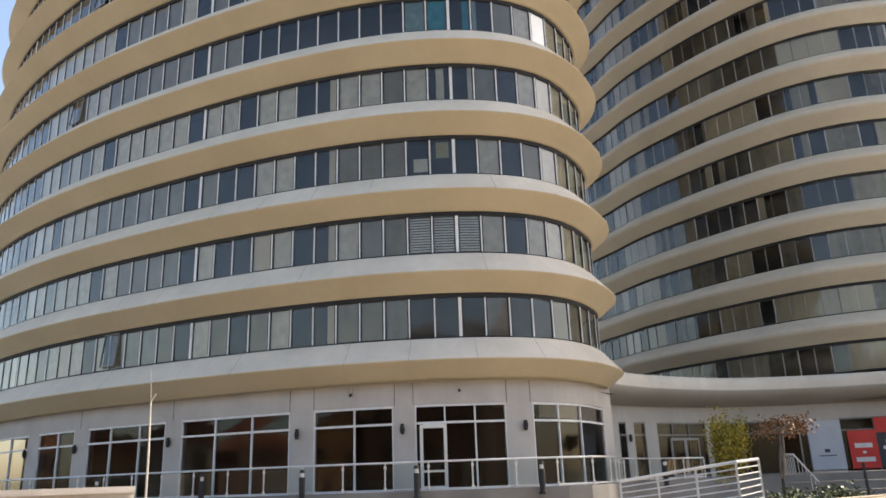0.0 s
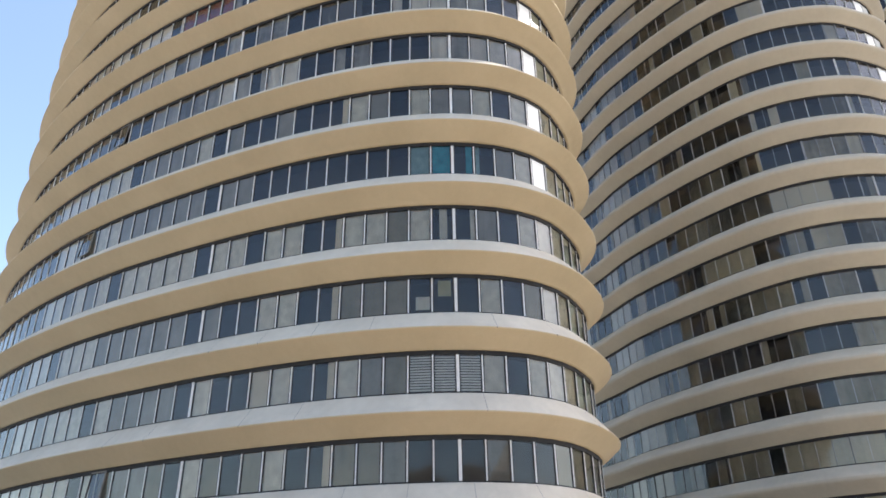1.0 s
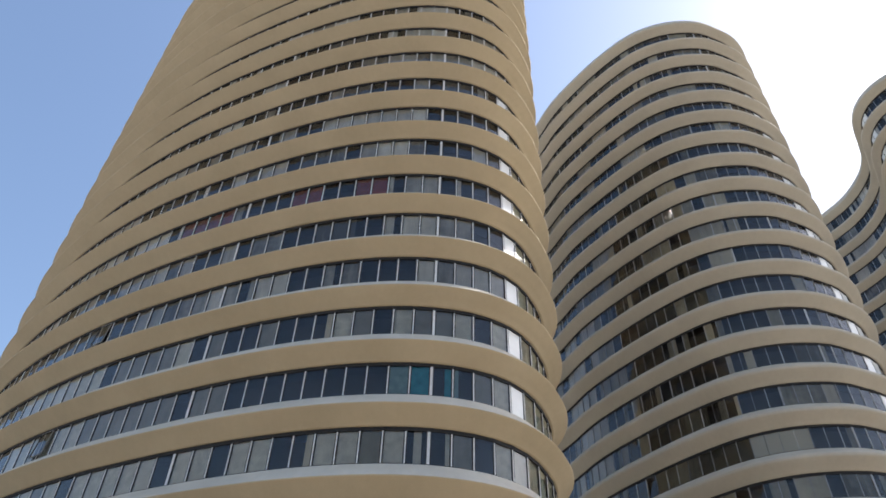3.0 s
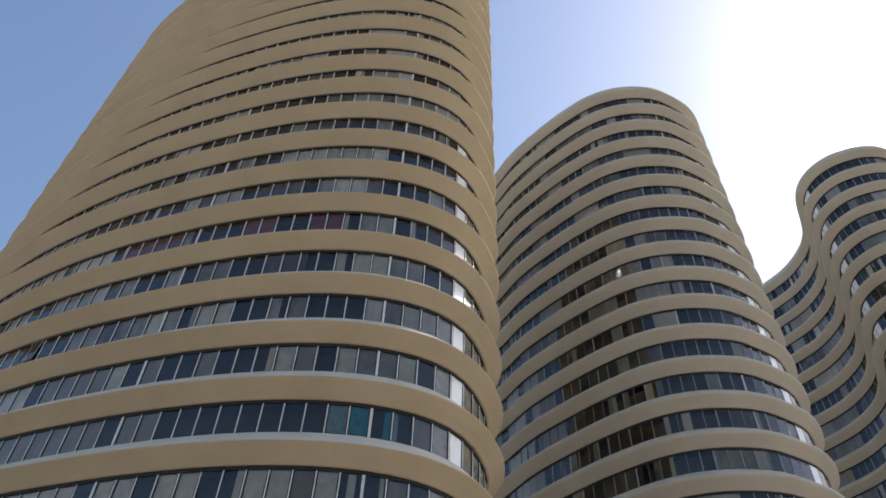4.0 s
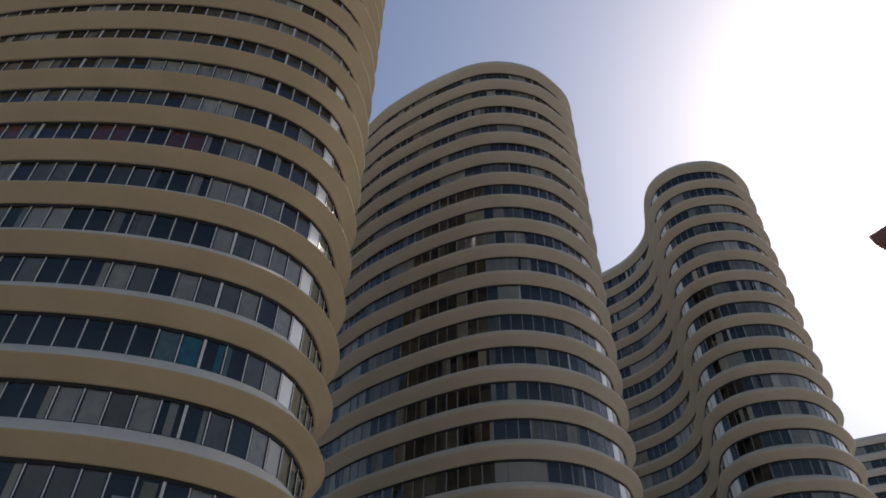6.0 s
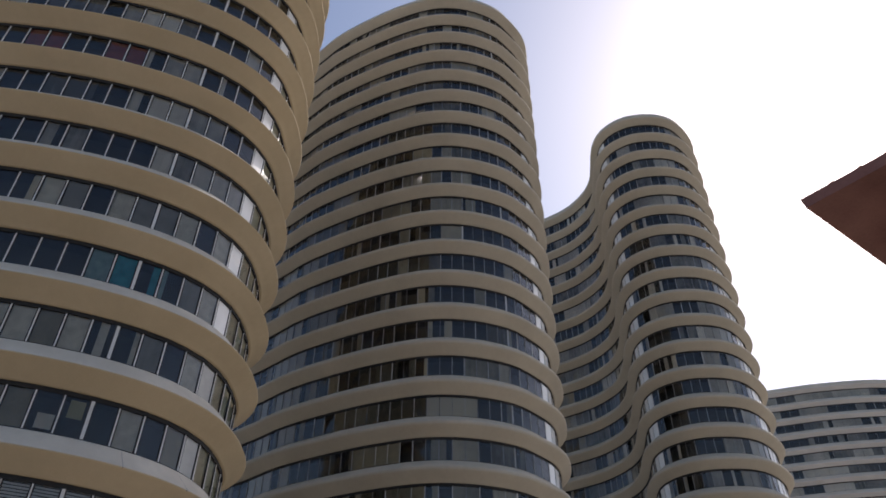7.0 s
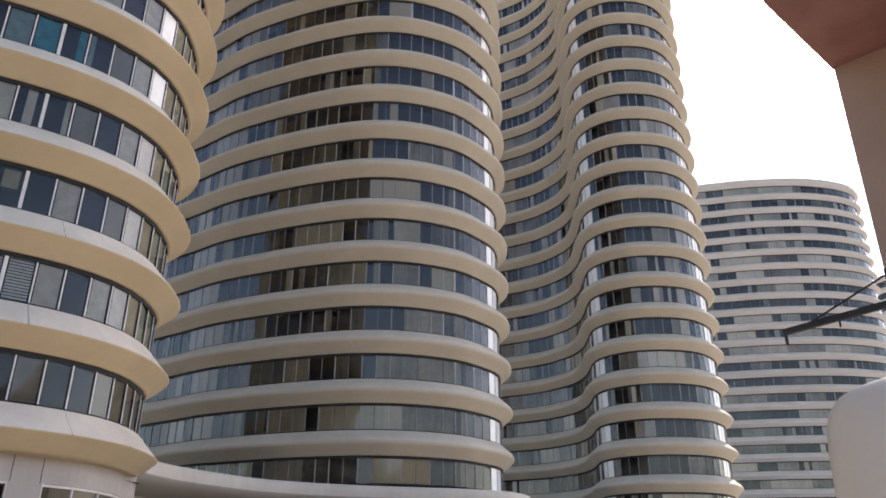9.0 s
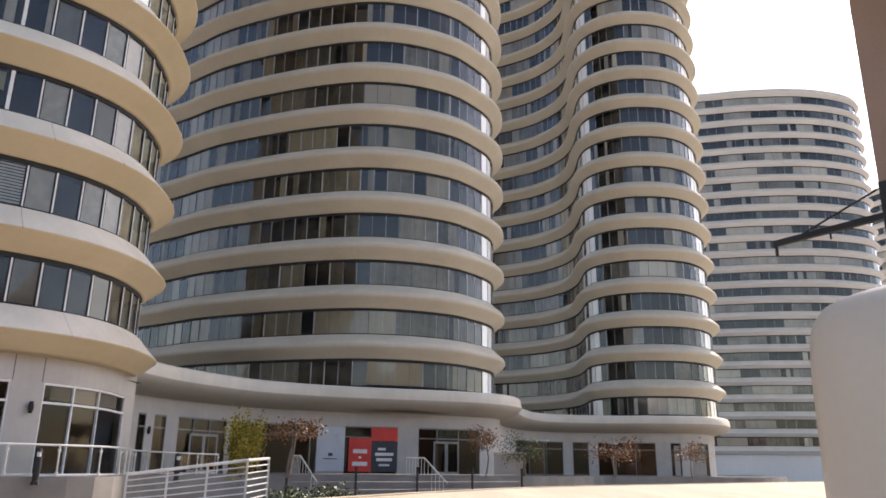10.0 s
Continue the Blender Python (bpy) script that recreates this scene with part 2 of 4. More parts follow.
def tower(name, outline, start, label, first=1, pick=None, pane=0.85, fine=2, specials={}, band=None, floors=FLOORS, all_bars=False, cloth=None, share=0.55, paint=None, slope=1.0, soft=False):
    root = tagged(new(name), label, "tower", "towers of the complex")
    base = resample(outline, pane / fine, True, start, fine)
    nrm = normals(base)
    marks, mn = base[::fine], nrm[::fine]
    n = len(marks)
    top = SILL + STOREY * floors
    cap_line, band_line, cap_paint = (CAP_SOFT, BAND_SOFT, M_CAP_SHADED) if soft else (CAP, BAND, M_CAP)
    glass_rest, mull_rest, curtains, frames = Bag(), Bag(), Bag(), Bag()
    for k in range(first, floors + 2):
        z = SILL + STOREY * (k - 1)
        lip = cap_line[-1][1]
        under = [(o, z - 1.42 + (h + 1.42) * (1.42 + lip * slope) / (1.42 + lip)) for o, h in band_line]
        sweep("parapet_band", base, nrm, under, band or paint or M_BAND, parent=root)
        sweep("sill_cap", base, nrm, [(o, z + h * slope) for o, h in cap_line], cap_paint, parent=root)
    kerb = [(0.52, top - 0.60), (0.50, top - 0.40), (0.47, top + 0.05), (0.30, top + 0.05), (0.28, top - 0.1), (0.28, top - 0.4)]
    sweep("roof_kerb", base, nrm, kerb, cap_paint, parent=root)
    if band:
        sweep("base_wall", base, nrm, [(-0.3, SILL - 1.4), (-0.3, 0.0)], band, parent=root)
    runs, ends, cloths = {}, {}, {}
    for k in range(1, floors + 1):
        runs[k], ends[k], cloths[k] = [], set(), []
        while len(runs[k]) < n:
            count = min(n - len(runs[k]), rng.choice((1, 1, 1, 2, 2, 3) if all_bars else (1, 1, 2, 2, 3, 4)))
            r = rng.random()
            here = len(runs[k])
            ends[k].add(here)
            taken = any((k, here + c if here + c < n / 2 else here + c - n) in specials for c in range(count))
            if r < share and not taken:
                cloths[k].append((here, count))
                runs[k] += ["cloth"] * count
            elif r < share + 0.17:
                runs[k] += [rng.choice(("half_left", "half_right", "bare")) for c in range(count)]
            else:
                runs[k] += ["bare"] * count
    for k in range(1, floors + 1):
        z = SILL + STOREY * (k - 1)
        for i in range(n):
            j = (i + 1) % n
            a, b, na, nb = marks[i], marks[j], mn[i], mn[j]
            ta, tb = rng.uniform(-0.008, 0.008), rng.uniform(-0.008, 0.008)
            pane_corners = [(a[0] - na[0] * (0.09 + ta), a[1] - na[1] * (0.09 + ta), z), (b[0] - nb[0] * (0.09 - ta), b[1] - nb[1] * (0.09 - ta), z),
                            (b[0] - nb[0] * (0.09 + tb), b[1] - nb[1] * (0.09 + tb), z + GLAZED), (a[0] - na[0] * (0.09 - tb), a[1] - na[1] * (0.09 - tb), z + GLAZED)]
            tangent = (-na[1], na[0], 0)
            wide = (0.11 if i % 17 == 0 else 0.048) if all_bars or i in ends[k] else 0.032
            near = pick and pick(k, i, n)
            special = specials.get((k, i if i < n / 2 else i - n))
            is_glare = special == "panel"
            if near or is_glare:
                bag = Bag()
                bag.quad(*pane_corners)
                bag.make("glare_panel" if is_glare else "pane", M_GLARE if is_glare else M_GLASS, root)
                bag = Bag()
                bag.box((a[0] - na[0] * 0.085, a[1] - na[1] * 0.085, z + GLAZED / 2), tangent, (na[0], na[1], 0), (0, 0, 1), wide, 0.05, GLAZED)
                bag.make("mullion", M_FRAME if all_bars else M_FRAME_PIECE, root)
            else:
                glass_rest.quad(*pane_corners)
                mull_rest.box((a[0] - na[0] * 0.085, a[1] - na[1] * 0.085, z + GLAZED / 2), tangent, (na[0], na[1], 0), (0, 0, 1), wide, 0.05, GLAZED)
            if k <= 12 and all_bars:
                frames.box((a[0] - na[0] * 0.1, a[1] - na[1] * 0.1, z + GLAZED / 2), tangent, (na[0], na[1], 0), (0, 0, 1), wide + 0.085, 0.04, GLAZED)
            for h, tall in ((0.03, 0.06), (GLAZED - 0.08, 0.16)):
                mid = (a + b) / 2
                way = b - a
                length = float(np.hypot(*way))
                way = way / length
                frames.box((mid[0] - way[1] * 0.07, mid[1] + way[0] * 0.07, z + h), (way[0], way[1], 0), (way[1], -way[0], 0), (0, 0, 1), length, 0.05, tall)
            back = 0.15

            def hang(bag, f0, f1, low=0.0, high=1.0):
                p0, p1 = a + (b - a) * f0 - na * back, a + (b - a) * f1 - nb * back
                bag.quad((p0[0], p0[1], z + low * GLAZED), (p1[0], p1[1], z + low * GLAZED), (p1[0], p1[1], z + high * GLAZED), (p0[0], p0[1], z + high * GLAZED))
            if special == "blind":
                bag = Bag()
                for s in range(15):
                    mid = (a + b) / 2 - (na + nb) / 2 * 0.16
                    way = (b - a) / np.hypot(*(b - a))
                    bag.box((mid[0], mid[1], z + 0.06 + s * 0.1), (way[0], way[1], 0), (way[1] * 0.4, -way[0] * 0.4, -0.917), (way[1] * 0.917, -way[0] * 0.917, 0.4), 0.8, 0.085, 0.006)
                bag.make("venetian_blind", M_WHITE, root, "white slatted blind")
            elif special in ("bare", "panel"):
                pass
            elif special:
                bag = Bag()
                mat, f0, f1, low, high = special
                hang(bag, f0, f1, low, high)
                bag.make("curtain", mat, root)
            else:
                state = runs[k][i]
                if state == "half_left":
                    hang(curtains, 0, rng.uniform(0.3, 0.7))
                elif state == "half_right":
                    hang(curtains, rng.uniform(0.3, 0.7), 1)
        for first_pane, count in cloths[k]:
            n0 = len(curtains.v)
            for c in range(count + 1):
                p, q = marks[(first_pane + c) % n], mn[(first_pane + c) % n]
                for h in (0.0, GLAZED):
                    curtains.v.append((float(p[0] - q[0] * 0.15), float(p[1] - q[1] * 0.15), z + h))
            for c in range(count):
                curtains.f.append((n0 + 2 * c, n0 + 2 * c + 2, n0 + 2 * c + 3, n0 + 2 * c + 1))
    tagged(glass_rest.make("window_panes", M_GLASS, root, "grey reflective window panes"), kind="stuff")
    tagged(mull_rest.make("mullions", M_FRAME if all_bars else M_FRAME_MIX, root), kind="stuff")
    tagged(curtains.make("curtains", cloth or M_CURTAIN, root, "grey and white curtains"), kind="stuff")
    tagged(frames.make("window_frames", M_DARK, root, "dark window head and sill frames"), kind="stuff")
    # shallow room shell, its shade painted in rather than left to depth
    core = resample(outline, pane, True, start)
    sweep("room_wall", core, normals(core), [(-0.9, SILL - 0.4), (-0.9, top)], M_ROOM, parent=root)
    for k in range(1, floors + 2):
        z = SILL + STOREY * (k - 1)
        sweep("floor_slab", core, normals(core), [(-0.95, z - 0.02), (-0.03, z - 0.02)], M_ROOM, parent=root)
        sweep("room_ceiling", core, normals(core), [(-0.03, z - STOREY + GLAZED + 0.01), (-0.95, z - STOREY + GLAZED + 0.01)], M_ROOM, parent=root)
    roof = resample(outline, 1.0, True, start)
    mesh_object("roof", [(float(x), float(y), top - 0.03) for x, y in roof], [tuple(range(len(roof)))], M_ROOF, parent=root)
    return root


T1 = egg(-9.957, 36.519, 19.334, 17.477, 7.578, -0.485, 1.828, 2.465)
T2 = spline([(12.1, 51.2), (13.3, 48.15), (15.45, 44.6), (17.65, 41.65), (19.95, 39.35), (22.6, 38.0), (25.6, 37.55), (27.8, 38.05), (29.75, 38.92), (31.27, 40.46), (32.23, 42.2), (32.72, 45), (32.2, 49), (30, 55), (24, 61), (17, 63), (12, 62.2), (10.2, 59), (10.7, 54.8)])
T3 = spline([(46.4, 72.0), (50.3, 67.8), (52.4, 64.2), (53.5, 61.1), (53.6, 57.5), (52.7, 54.7), (51.3, 52.5), (49.9, 50.6), (49.0, 49.0), (48.75, 47.3), (49.1, 45.7), (50.0, 44.2), (51.45, 43.05), (53.1, 42.25), (54.9, 42.0), (56.8, 42.4), (59.05, 43.45), (60.7, 45.0), (62.15, 47.8), (62, 55), (60, 66), (54, 74), (47, 76), (45, 74.5)])
T4 = spline([(101.4, 110.73), (109.22, 96.64), (119.58, 85.5), (125.31, 79.43), (133.93, 72.82), (142.88, 69.51), (148.89, 70.13), (151.94, 74.1), (149.09, 86.13), (139.25, 98.26), (123.44, 113.46), (109.5, 118.63)])
T5 = spline([(197.04, 81.53), (207.01, 79.4), (214.09, 85.32), (213.21, 95.33), (204.29, 101.44), (196.22, 95.54), (193.12, 87.58)])

ANCHOR = (0.44, 25.3)
TEAL_SHEER = surface("pale_teal_cloth", (0.16, 0.30, 0.34), (0.30, 0.46, 0.50), 0.9, 3, 30, 0.1)
PALE = surface("pale_cloth", (0.52, 0.52, 0.48), (0.78, 0.78, 0.72), 0.9, 3, 30, 0.1)
YELLOW = surface("yellowish_paper", (0.38, 0.36, 0.20), (0.46, 0.44, 0.26), 0.9, 3, 30, 0.0)
# cloths with fold shading put into their colour by the streaks
GREY = surface("grey_sheer", (0.22, 0.22, 0.215), (0.40, 0.40, 0.385), 0.9, 1.5, 12, 0.0, streak=0.6)
OLIVE = surface("olive_grey_cloth", (0.20, 0.19, 0.145), (0.36, 0.34, 0.265), 0.9, 1.5, 12, 0.0, streak=0.6)
SHEER = surface("greenish_sheer", (0.40, 0.43, 0.35), (0.60, 0.63, 0.53), 0.9, 1.5, 12, 0.0, streak=0.6)
CREAM = surface("cream_cloth", (0.55, 0.52, 0.43), (0.74, 0.70, 0.58), 0.9, 1.5, 12, 0.0, streak=0.6)
# one letter a pane, from the 25th left of the anchor: d dark, g grey, o olive, l pale, w white, c cream, m greenish
# sheer, e white panel painted for sky glare; h pale half on the right, k pale half on the left
# far-left w and l, and w near the right, are reflected sky painted as cloth
PANES = {1: "wlglcldlgggodlodoldhoogdddgddooogg",
         2: "wlgllldlggggdlddcldhlgobbbldllcmmm",
         3: "wldlllggggggdgddlldhooopydldowcmmm",
         4: "wlglgldllllldlldlldhllolxkgdlwcmmm",
         5: "wllgllggggggdggddddddddttttglecmmm",
         6: "wlwllldggggldgddgddhlgdlggldlecmmm"}
CODES = {"d": "bare", "g": (GREY, 0, 1, 0, 1), "o": (OLIVE, 0, 1, 0, 1), "l": (PALE, 0, 1, 0, 1), "w": (M_WHITE, 0, 1, 0, 1), "c": (CREAM, 0, 1, 0, 1), "b": "blind", "e": "panel", "m": (SHEER, 0, 1, 0, 1),
         "h": (CREAM, 0.6, 1, 0, 1), "k": (PALE, 0.72, 1, 0, 1), "x": (PALE, 0.35, 0.7, 0, 1), "p": (PALE, 0.3, 0.9, 0.12, 0.45), "y": (YELLOW, 0.25, 0.8, 0.45, 0.85)}
SPECIAL = {}
for floor_no, text in PANES.items():
    for spot, letter in enumerate(text):
        if letter in CODES:
            SPECIAL[(floor_no, spot - 25)] = CODES[letter]
SPECIAL.update({(5, -2): (TEAL_SHEER, 0, 1, 0, 1), (5, -1): (M_TEAL, 0, 1, 0, 1), (5, 0): (M_TEAL, 0.62, 1, 0, 1), (5, 1): (TEAL_SHEER, 0, 0.3, 0, 1)})
for spot in (-17, -16, -15, -14, -9, -8, -5, -4):
    SPECIAL[(9, spot)] = (M_RED, 0, 1, 0, 1)
# column of reflected sky at the nose, painted with white panels
for floor_no in range(7, 13):
    SPECIAL[(floor_no, 4)] = "panel"
    SPECIAL[(floor_no, 5)] = SPECIAL[(floor_no, 6)] = CODES["m"]


def near_front(k, i, n):
    """The windows of the five lowest floors that face the street."""
    j = i if i < n / 2 else i - n
    return k <= 6 and -34 <= j <= 9


def near_side(left, right, floors):
    """The windows of the lowest floors between two counts of panes from the anchor."""
    return lambda k, i, n: k <= floors and left <= (i if i < n / 2 else i - n) <= right


tower("tower", T1, ANCHOR, "cream curved apartment tower with ribbon windows", pick=near_front, pane=0.89, specials=SPECIAL, all_bars=True)
# panes 4 and 5: sky glare painted as white panels
SIDE = {(k, c): "panel" if c > 3 else "bare" for k in range(1, FLOORS + 1) for c in (1, 2, 3, 4, 5)}
# reflected sky in T2's far-left panes, painted as white curtains
SIDE.update({(k, c): (M_WHITE, 0, 1, 0, 1) for k in range(2, 13) for c in (-24, -23, -22, -21, -20) if (k + c) % 5})
tower("tower", T2, (25.5, 37.8), "cream rounded apartment tower with ribbon windows beside the first", first=2, specials=SIDE, pick=near_side(-19, 8, 9), cloth=M_CURTAIN_OLIVE, share=0.45, paint=M_BAND_SHADED, slope=0.82, soft=True)
# T3's white panels also stand in for glare on its panes
tower("tower", T3, (54, 42.4), "cream S-curved apartment tower with ribbon windows", first=2, floors=23, specials={(k, c): "panel" if c != -9 else "bare" for k in range(1, 24) for c in (-14, -12, -11, -9, 3, 4)}, pick=near_side(-16, 6, 9), paint=M_BAND_SHADED, slope=0.82, soft=True)
tower("tower", T4, (133, 74.5), "distant pale apartment tower with stacked white bands", pane=1.7, fine=1, band=M_PALE_BAND, floors=23)
tower("tower", T5, (196, 84), "distant pale apartment tower behind the others", pane=2.0, fine=1, band=M_PALE_BAND)

# ---- open sashes ----
def open_sash(k, az, swing=0.14):
    """A window sash hinged at its head and pushed outward at the sill, over a gap painted as a near-black plate."""
    sash = tagged(new("open_window_sash"), "open tilted window sash with a painted dark gap behind", "window", "open window sashes")
    a, b = front(T1, az - 0.8, -0.05), front(T1, az + 0.8, -0.05)
    way = (b - a) / np.hypot(*(b - a))
    out = Vector((way[1], -way[0], 0))
    along = Vector((way[0], way[1], 0))
    z0 = SILL + STOREY * (k - 1) + 0.08
    head = Vector(((a[0] + b[0]) / 2, (a[1] + b[1]) / 2, z0 + GLAZED - 0.2))
    foot = head + out * swing - Vector((0, 0, GLAZED - 0.3))
    down = (foot - head).normalized()
    face = along.cross(down)
    length = (foot - head).length
    for f, w in ((-0.4, 0.05), (0.4, 0.05)):
        bag = Bag()
        bag.box((head + foot) / 2 + along * f, along, face, down, w, 0.04, length)
        bag.make("stile", M_DARK if f < 0 else M_JOINT, sash)
    for p in (head, foot):
        bag = Bag()
        bag.box(p, along, face, down, 0.85, 0.04, 0.05)
        bag.make("rail", M_JOINT, sash)
    bag = Bag()
    q = along * 0.38
    bag.quad(tuple(head - q), tuple(foot - q), tuple(foot + q), tuple(head + q))
    bag.make("pane", M_GLASS, sash)
    # near-black plate in place of the opening's shade
    bag = Bag()
    back = (head + foot) / 2 - out * (swing / 2 + 0.02)
    bag.box(back - along * 0.27, along, out, (0, 0, 1), 0.3, 0.02, GLAZED - 0.2)
    bag.make("gap", M_DARK, sash)


# ---- things on the roofs ----
mast = tagged(new("roof_antenna"), "thin pale antenna mast on the tower's roof edge", "antenna")
bag = Bag()
bag.tube((18.9, 40.9, 71.9), (18.9, 40.9, 74.0), 0.05, 8, 0.03)
bag.make("mast", M_FRAME, mast)
bag = Bag()
bag.tube((18.6, 40.9, 73.7), (19.2, 40.9, 73.7), 0.03, 6)
bag.make("crossbar", M_FRAME, mast)
plant_room = tagged(new("roof_plant_room"), "small white plant room on the distant tower's roof", "plant room")
bag = Bag()
bag.box((132.5, 84.0, 74.5), (0.82, -0.57, 0), (0.57, 0.82, 0), (0, 0, 1), 3.2, 3.0, 5.0)
bag.make("wall", M_PALE_BAND, plant_room)
bag = Bag()
bag.box((132.5, 84.0, 77.08), (0.82, -0.57, 0), (0.57, 0.82, 0), (0, 0, 1), 3.6, 3.4, 0.16)
bag.make("roof_slab", M_PALE_BAND, plant_room)

# ---- joints in the white caps of the lowest bands ----
cap_joints = tagged(new("cap_joints"), "fine dark joints with rain marks in the white sill caps", "joint", kind="structure")
ring = resample(T1, 0.425, True, ANCHOR, 2)
ring_n = normals(ring)
for k in (1, 2, 3):
    for s in range(-70, 22, 5):
        if rng.random() < 0.35:
            continue
        p, q = ring[s + k], ring_n[s + k]
        z = SILL + STOREY * (k - 1)
        bag = Bag()
        for (o0, h0), (o1, h1) in zip(CAP[1:], CAP[2:]):
            t = (-q[1] * 0.007, q[0] * 0.007)
            o0, o1 = o0 + 0.006, o1 + 0.006
            bag.quad((p[0] + q[0] * o0 - t[0], p[1] + q[1] * o0 - t[1], z + h0 + 0.006), (p[0] + q[0] * o1 - t[0], p[1] + q[1] * o1 - t[1], z + h1 + 0.006),
                     (p[0] + q[0] * o1 + t[0], p[1] + q[1] * o1 + t[1], z + h1 + 0.006), (p[0] + q[0] * o0 + t[0], p[1] + q[1] * o0 + t[1], z + h0 + 0.006))
        bag.box((p[0] + q[0] * 0.748, p[1] + q[1] * 0.748, z - 0.825), (-q[1], q[0], 0), (q[0], q[1], 0), (0, 0, 1), 0.022, 0.016, rng.uniform(0.02, 0.08))
        bag.make("joint", M_JOINT, cap_joints)

# ---- ground and terrace ----
g = Bag()
g.quad((-2500, -2500, 0), (2500, -2500, 0), (2500, 2500, 0), (-2500, 2500, 0))
tagged(g.make("ground", M_PAVE), "pale sunlit paving reaching to the horizon", "ground", kind="structure")


def front(curve, az, offset=0.0):
    """The point of a plan curve seen first from the street at an azimuth, pushed outward by offset."""
    a = np.degrees(np.arctan2(curve[:, 0], curve[:, 1]))
    near = np.abs(a - az) < 0.4
    if not near.any():
        near = np.abs(a - az) < np.abs(a - az).min() + 0.4
    ids = np.nonzero(near)[0]
    far = np.hypot(*curve[ids].T)
    ids = ids[far < far.min() + 2.0]
    k = ids[np.argmin(np.abs(a[ids] - az))]
    p, q = curve[k - 2], curve[(k + 2) % len(curve)]
    t = (q - p) / np.hypot(*(q - p))
    nrm = np.array([t[1], -t[0]])
    if nrm @ curve[k] > 0:
        nrm = -nrm
    return curve[k] + nrm * offset


def arc(curve, az0, az1, offset=0.0, step=0.5):
    n = max(2, int(abs(az1 - az0) / step) + 1)
    return np.array([front(curve, az, offset) for az in np.linspace(az0, az1, n)])


def solid(name, line, thick, z0, z1, mat, parent=None, label=""):
    """A wall of some thickness along a plan line; its outer face lies on the line."""
    nrm = normals(line, False)
    b = Bag()
    m = len(line)
    for p, q in zip(line, nrm):
        for o in (0.0, -thick):
            for z in (z0, z1):
                b.v.append((float(p[0] + q[0] * o), float(p[1] + q[1] * o), z))
    for i in range(m - 1):
        a, c = 4 * i, 4 * i + 4
        b.f += [(a, c, c + 1, a + 1), (a + 2, a + 3, c + 3, c + 2), (a + 1, c + 1, c + 3, a + 3), (a, a + 2, c + 2, c)]
    b.f += [(0, 1, 3, 2), (4 * m - 4, 4 * m - 2, 4 * m - 1, 4 * m - 3)]
    return b.make(name, mat, parent, label)


PODIUM = spline([(4.63, 30.78), (7.48, 34.14), (9.81, 36.31), (13.54, 38.35), (16.35, 38.81), (19.04, 38.57), (21.93, 37.83), (25.32, 36.83), (28.72, 36.58), (31.34, 37.99), (33.38, 40.76), (37.44, 44.7), (41.77, 47.04), (46.25, 45.57), (49.41, 42.82), (52.18, 40.88), (55.18, 40.64), (59.01, 42.58), (61.76, 45.84)], False, 24)
rim = resample(PODIUM, 0.5, False)
rim_n = normals(rim, False)
podium = tagged(new("podium"), "cream wavy podium cornice linking the towers over the shops", "podium")
RIM = 6.05
sweep("cornice_fascia", rim, rim_n, [(-2.6, RIM + 0.03), (-0.20, RIM + 0.03), (-0.05, RIM), (0.04, RIM - 0.10), (0.10, RIM - 0.40), (0.12, RIM - 0.62)], M_CAP, False, podium)
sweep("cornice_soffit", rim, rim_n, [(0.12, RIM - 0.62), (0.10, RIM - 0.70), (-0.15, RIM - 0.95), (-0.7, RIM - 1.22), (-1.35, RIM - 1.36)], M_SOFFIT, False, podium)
inner = rim - rim_n * 1.3
sweep("frieze", inner, rim_n, [(0, RIM - 1.3), (0, 3.95), (-0.25, 3.95)], M_PLASTER, False, podium, smooth=False)

# terrace in front of all shops
edge_1 = arc(T1, -44, 9, 2.1, 1.0)
edge = resample(spline([*map(tuple, edge_1[::4]), (6.6, 29.2), (9.0, 32.2), (11.6, 34.0), (16, 34.6), (22, 33.6), (28, 32.8), (34, 35.0), (40, 40), (46, 39.5), (54, 36.5), (66, 42)], False, 12), 0.8, False)
verts = [(float(x), float(y), TERRACE) for x, y in edge] + [(float(x * 1.9 + 4), float(y * 1.9 + 10), TERRACE) for x, y in edge]
m = len(edge)
M_TERRACE = surface("grey_terrace_paving", (0.14, 0.13, 0.12), (0.24, 0.225, 0.20), 0.8, 0.8, 40, 0.3)
terrace = mesh_object("pavement", verts, [(i, i + 1, m + i + 1, m + i) for i in range(m - 1)], M_TERRACE)
tagged(terrace, "raised pale paved terrace in front of the shops", "pavement", kind="structure")
solid("terrace_wall", edge, 0.25, 0.0, TERRACE + 0.05, M_TERRACE, terrace)

# ---- shop fronts of the first tower ----
WIN_TOP, TRANSOM = 4.02, 3.42
shop_wall = tagged(new("wall_shops"), "white plastered ground floor with wide shop windows", "wall", kind="structure")
GROUND_1 = -0.12
solid("lintel", arc(T1, -46, 12.4, GROUND_1, 0.5), 0.3, WIN_TOP, 4.95, M_PLASTER, shop_wall)


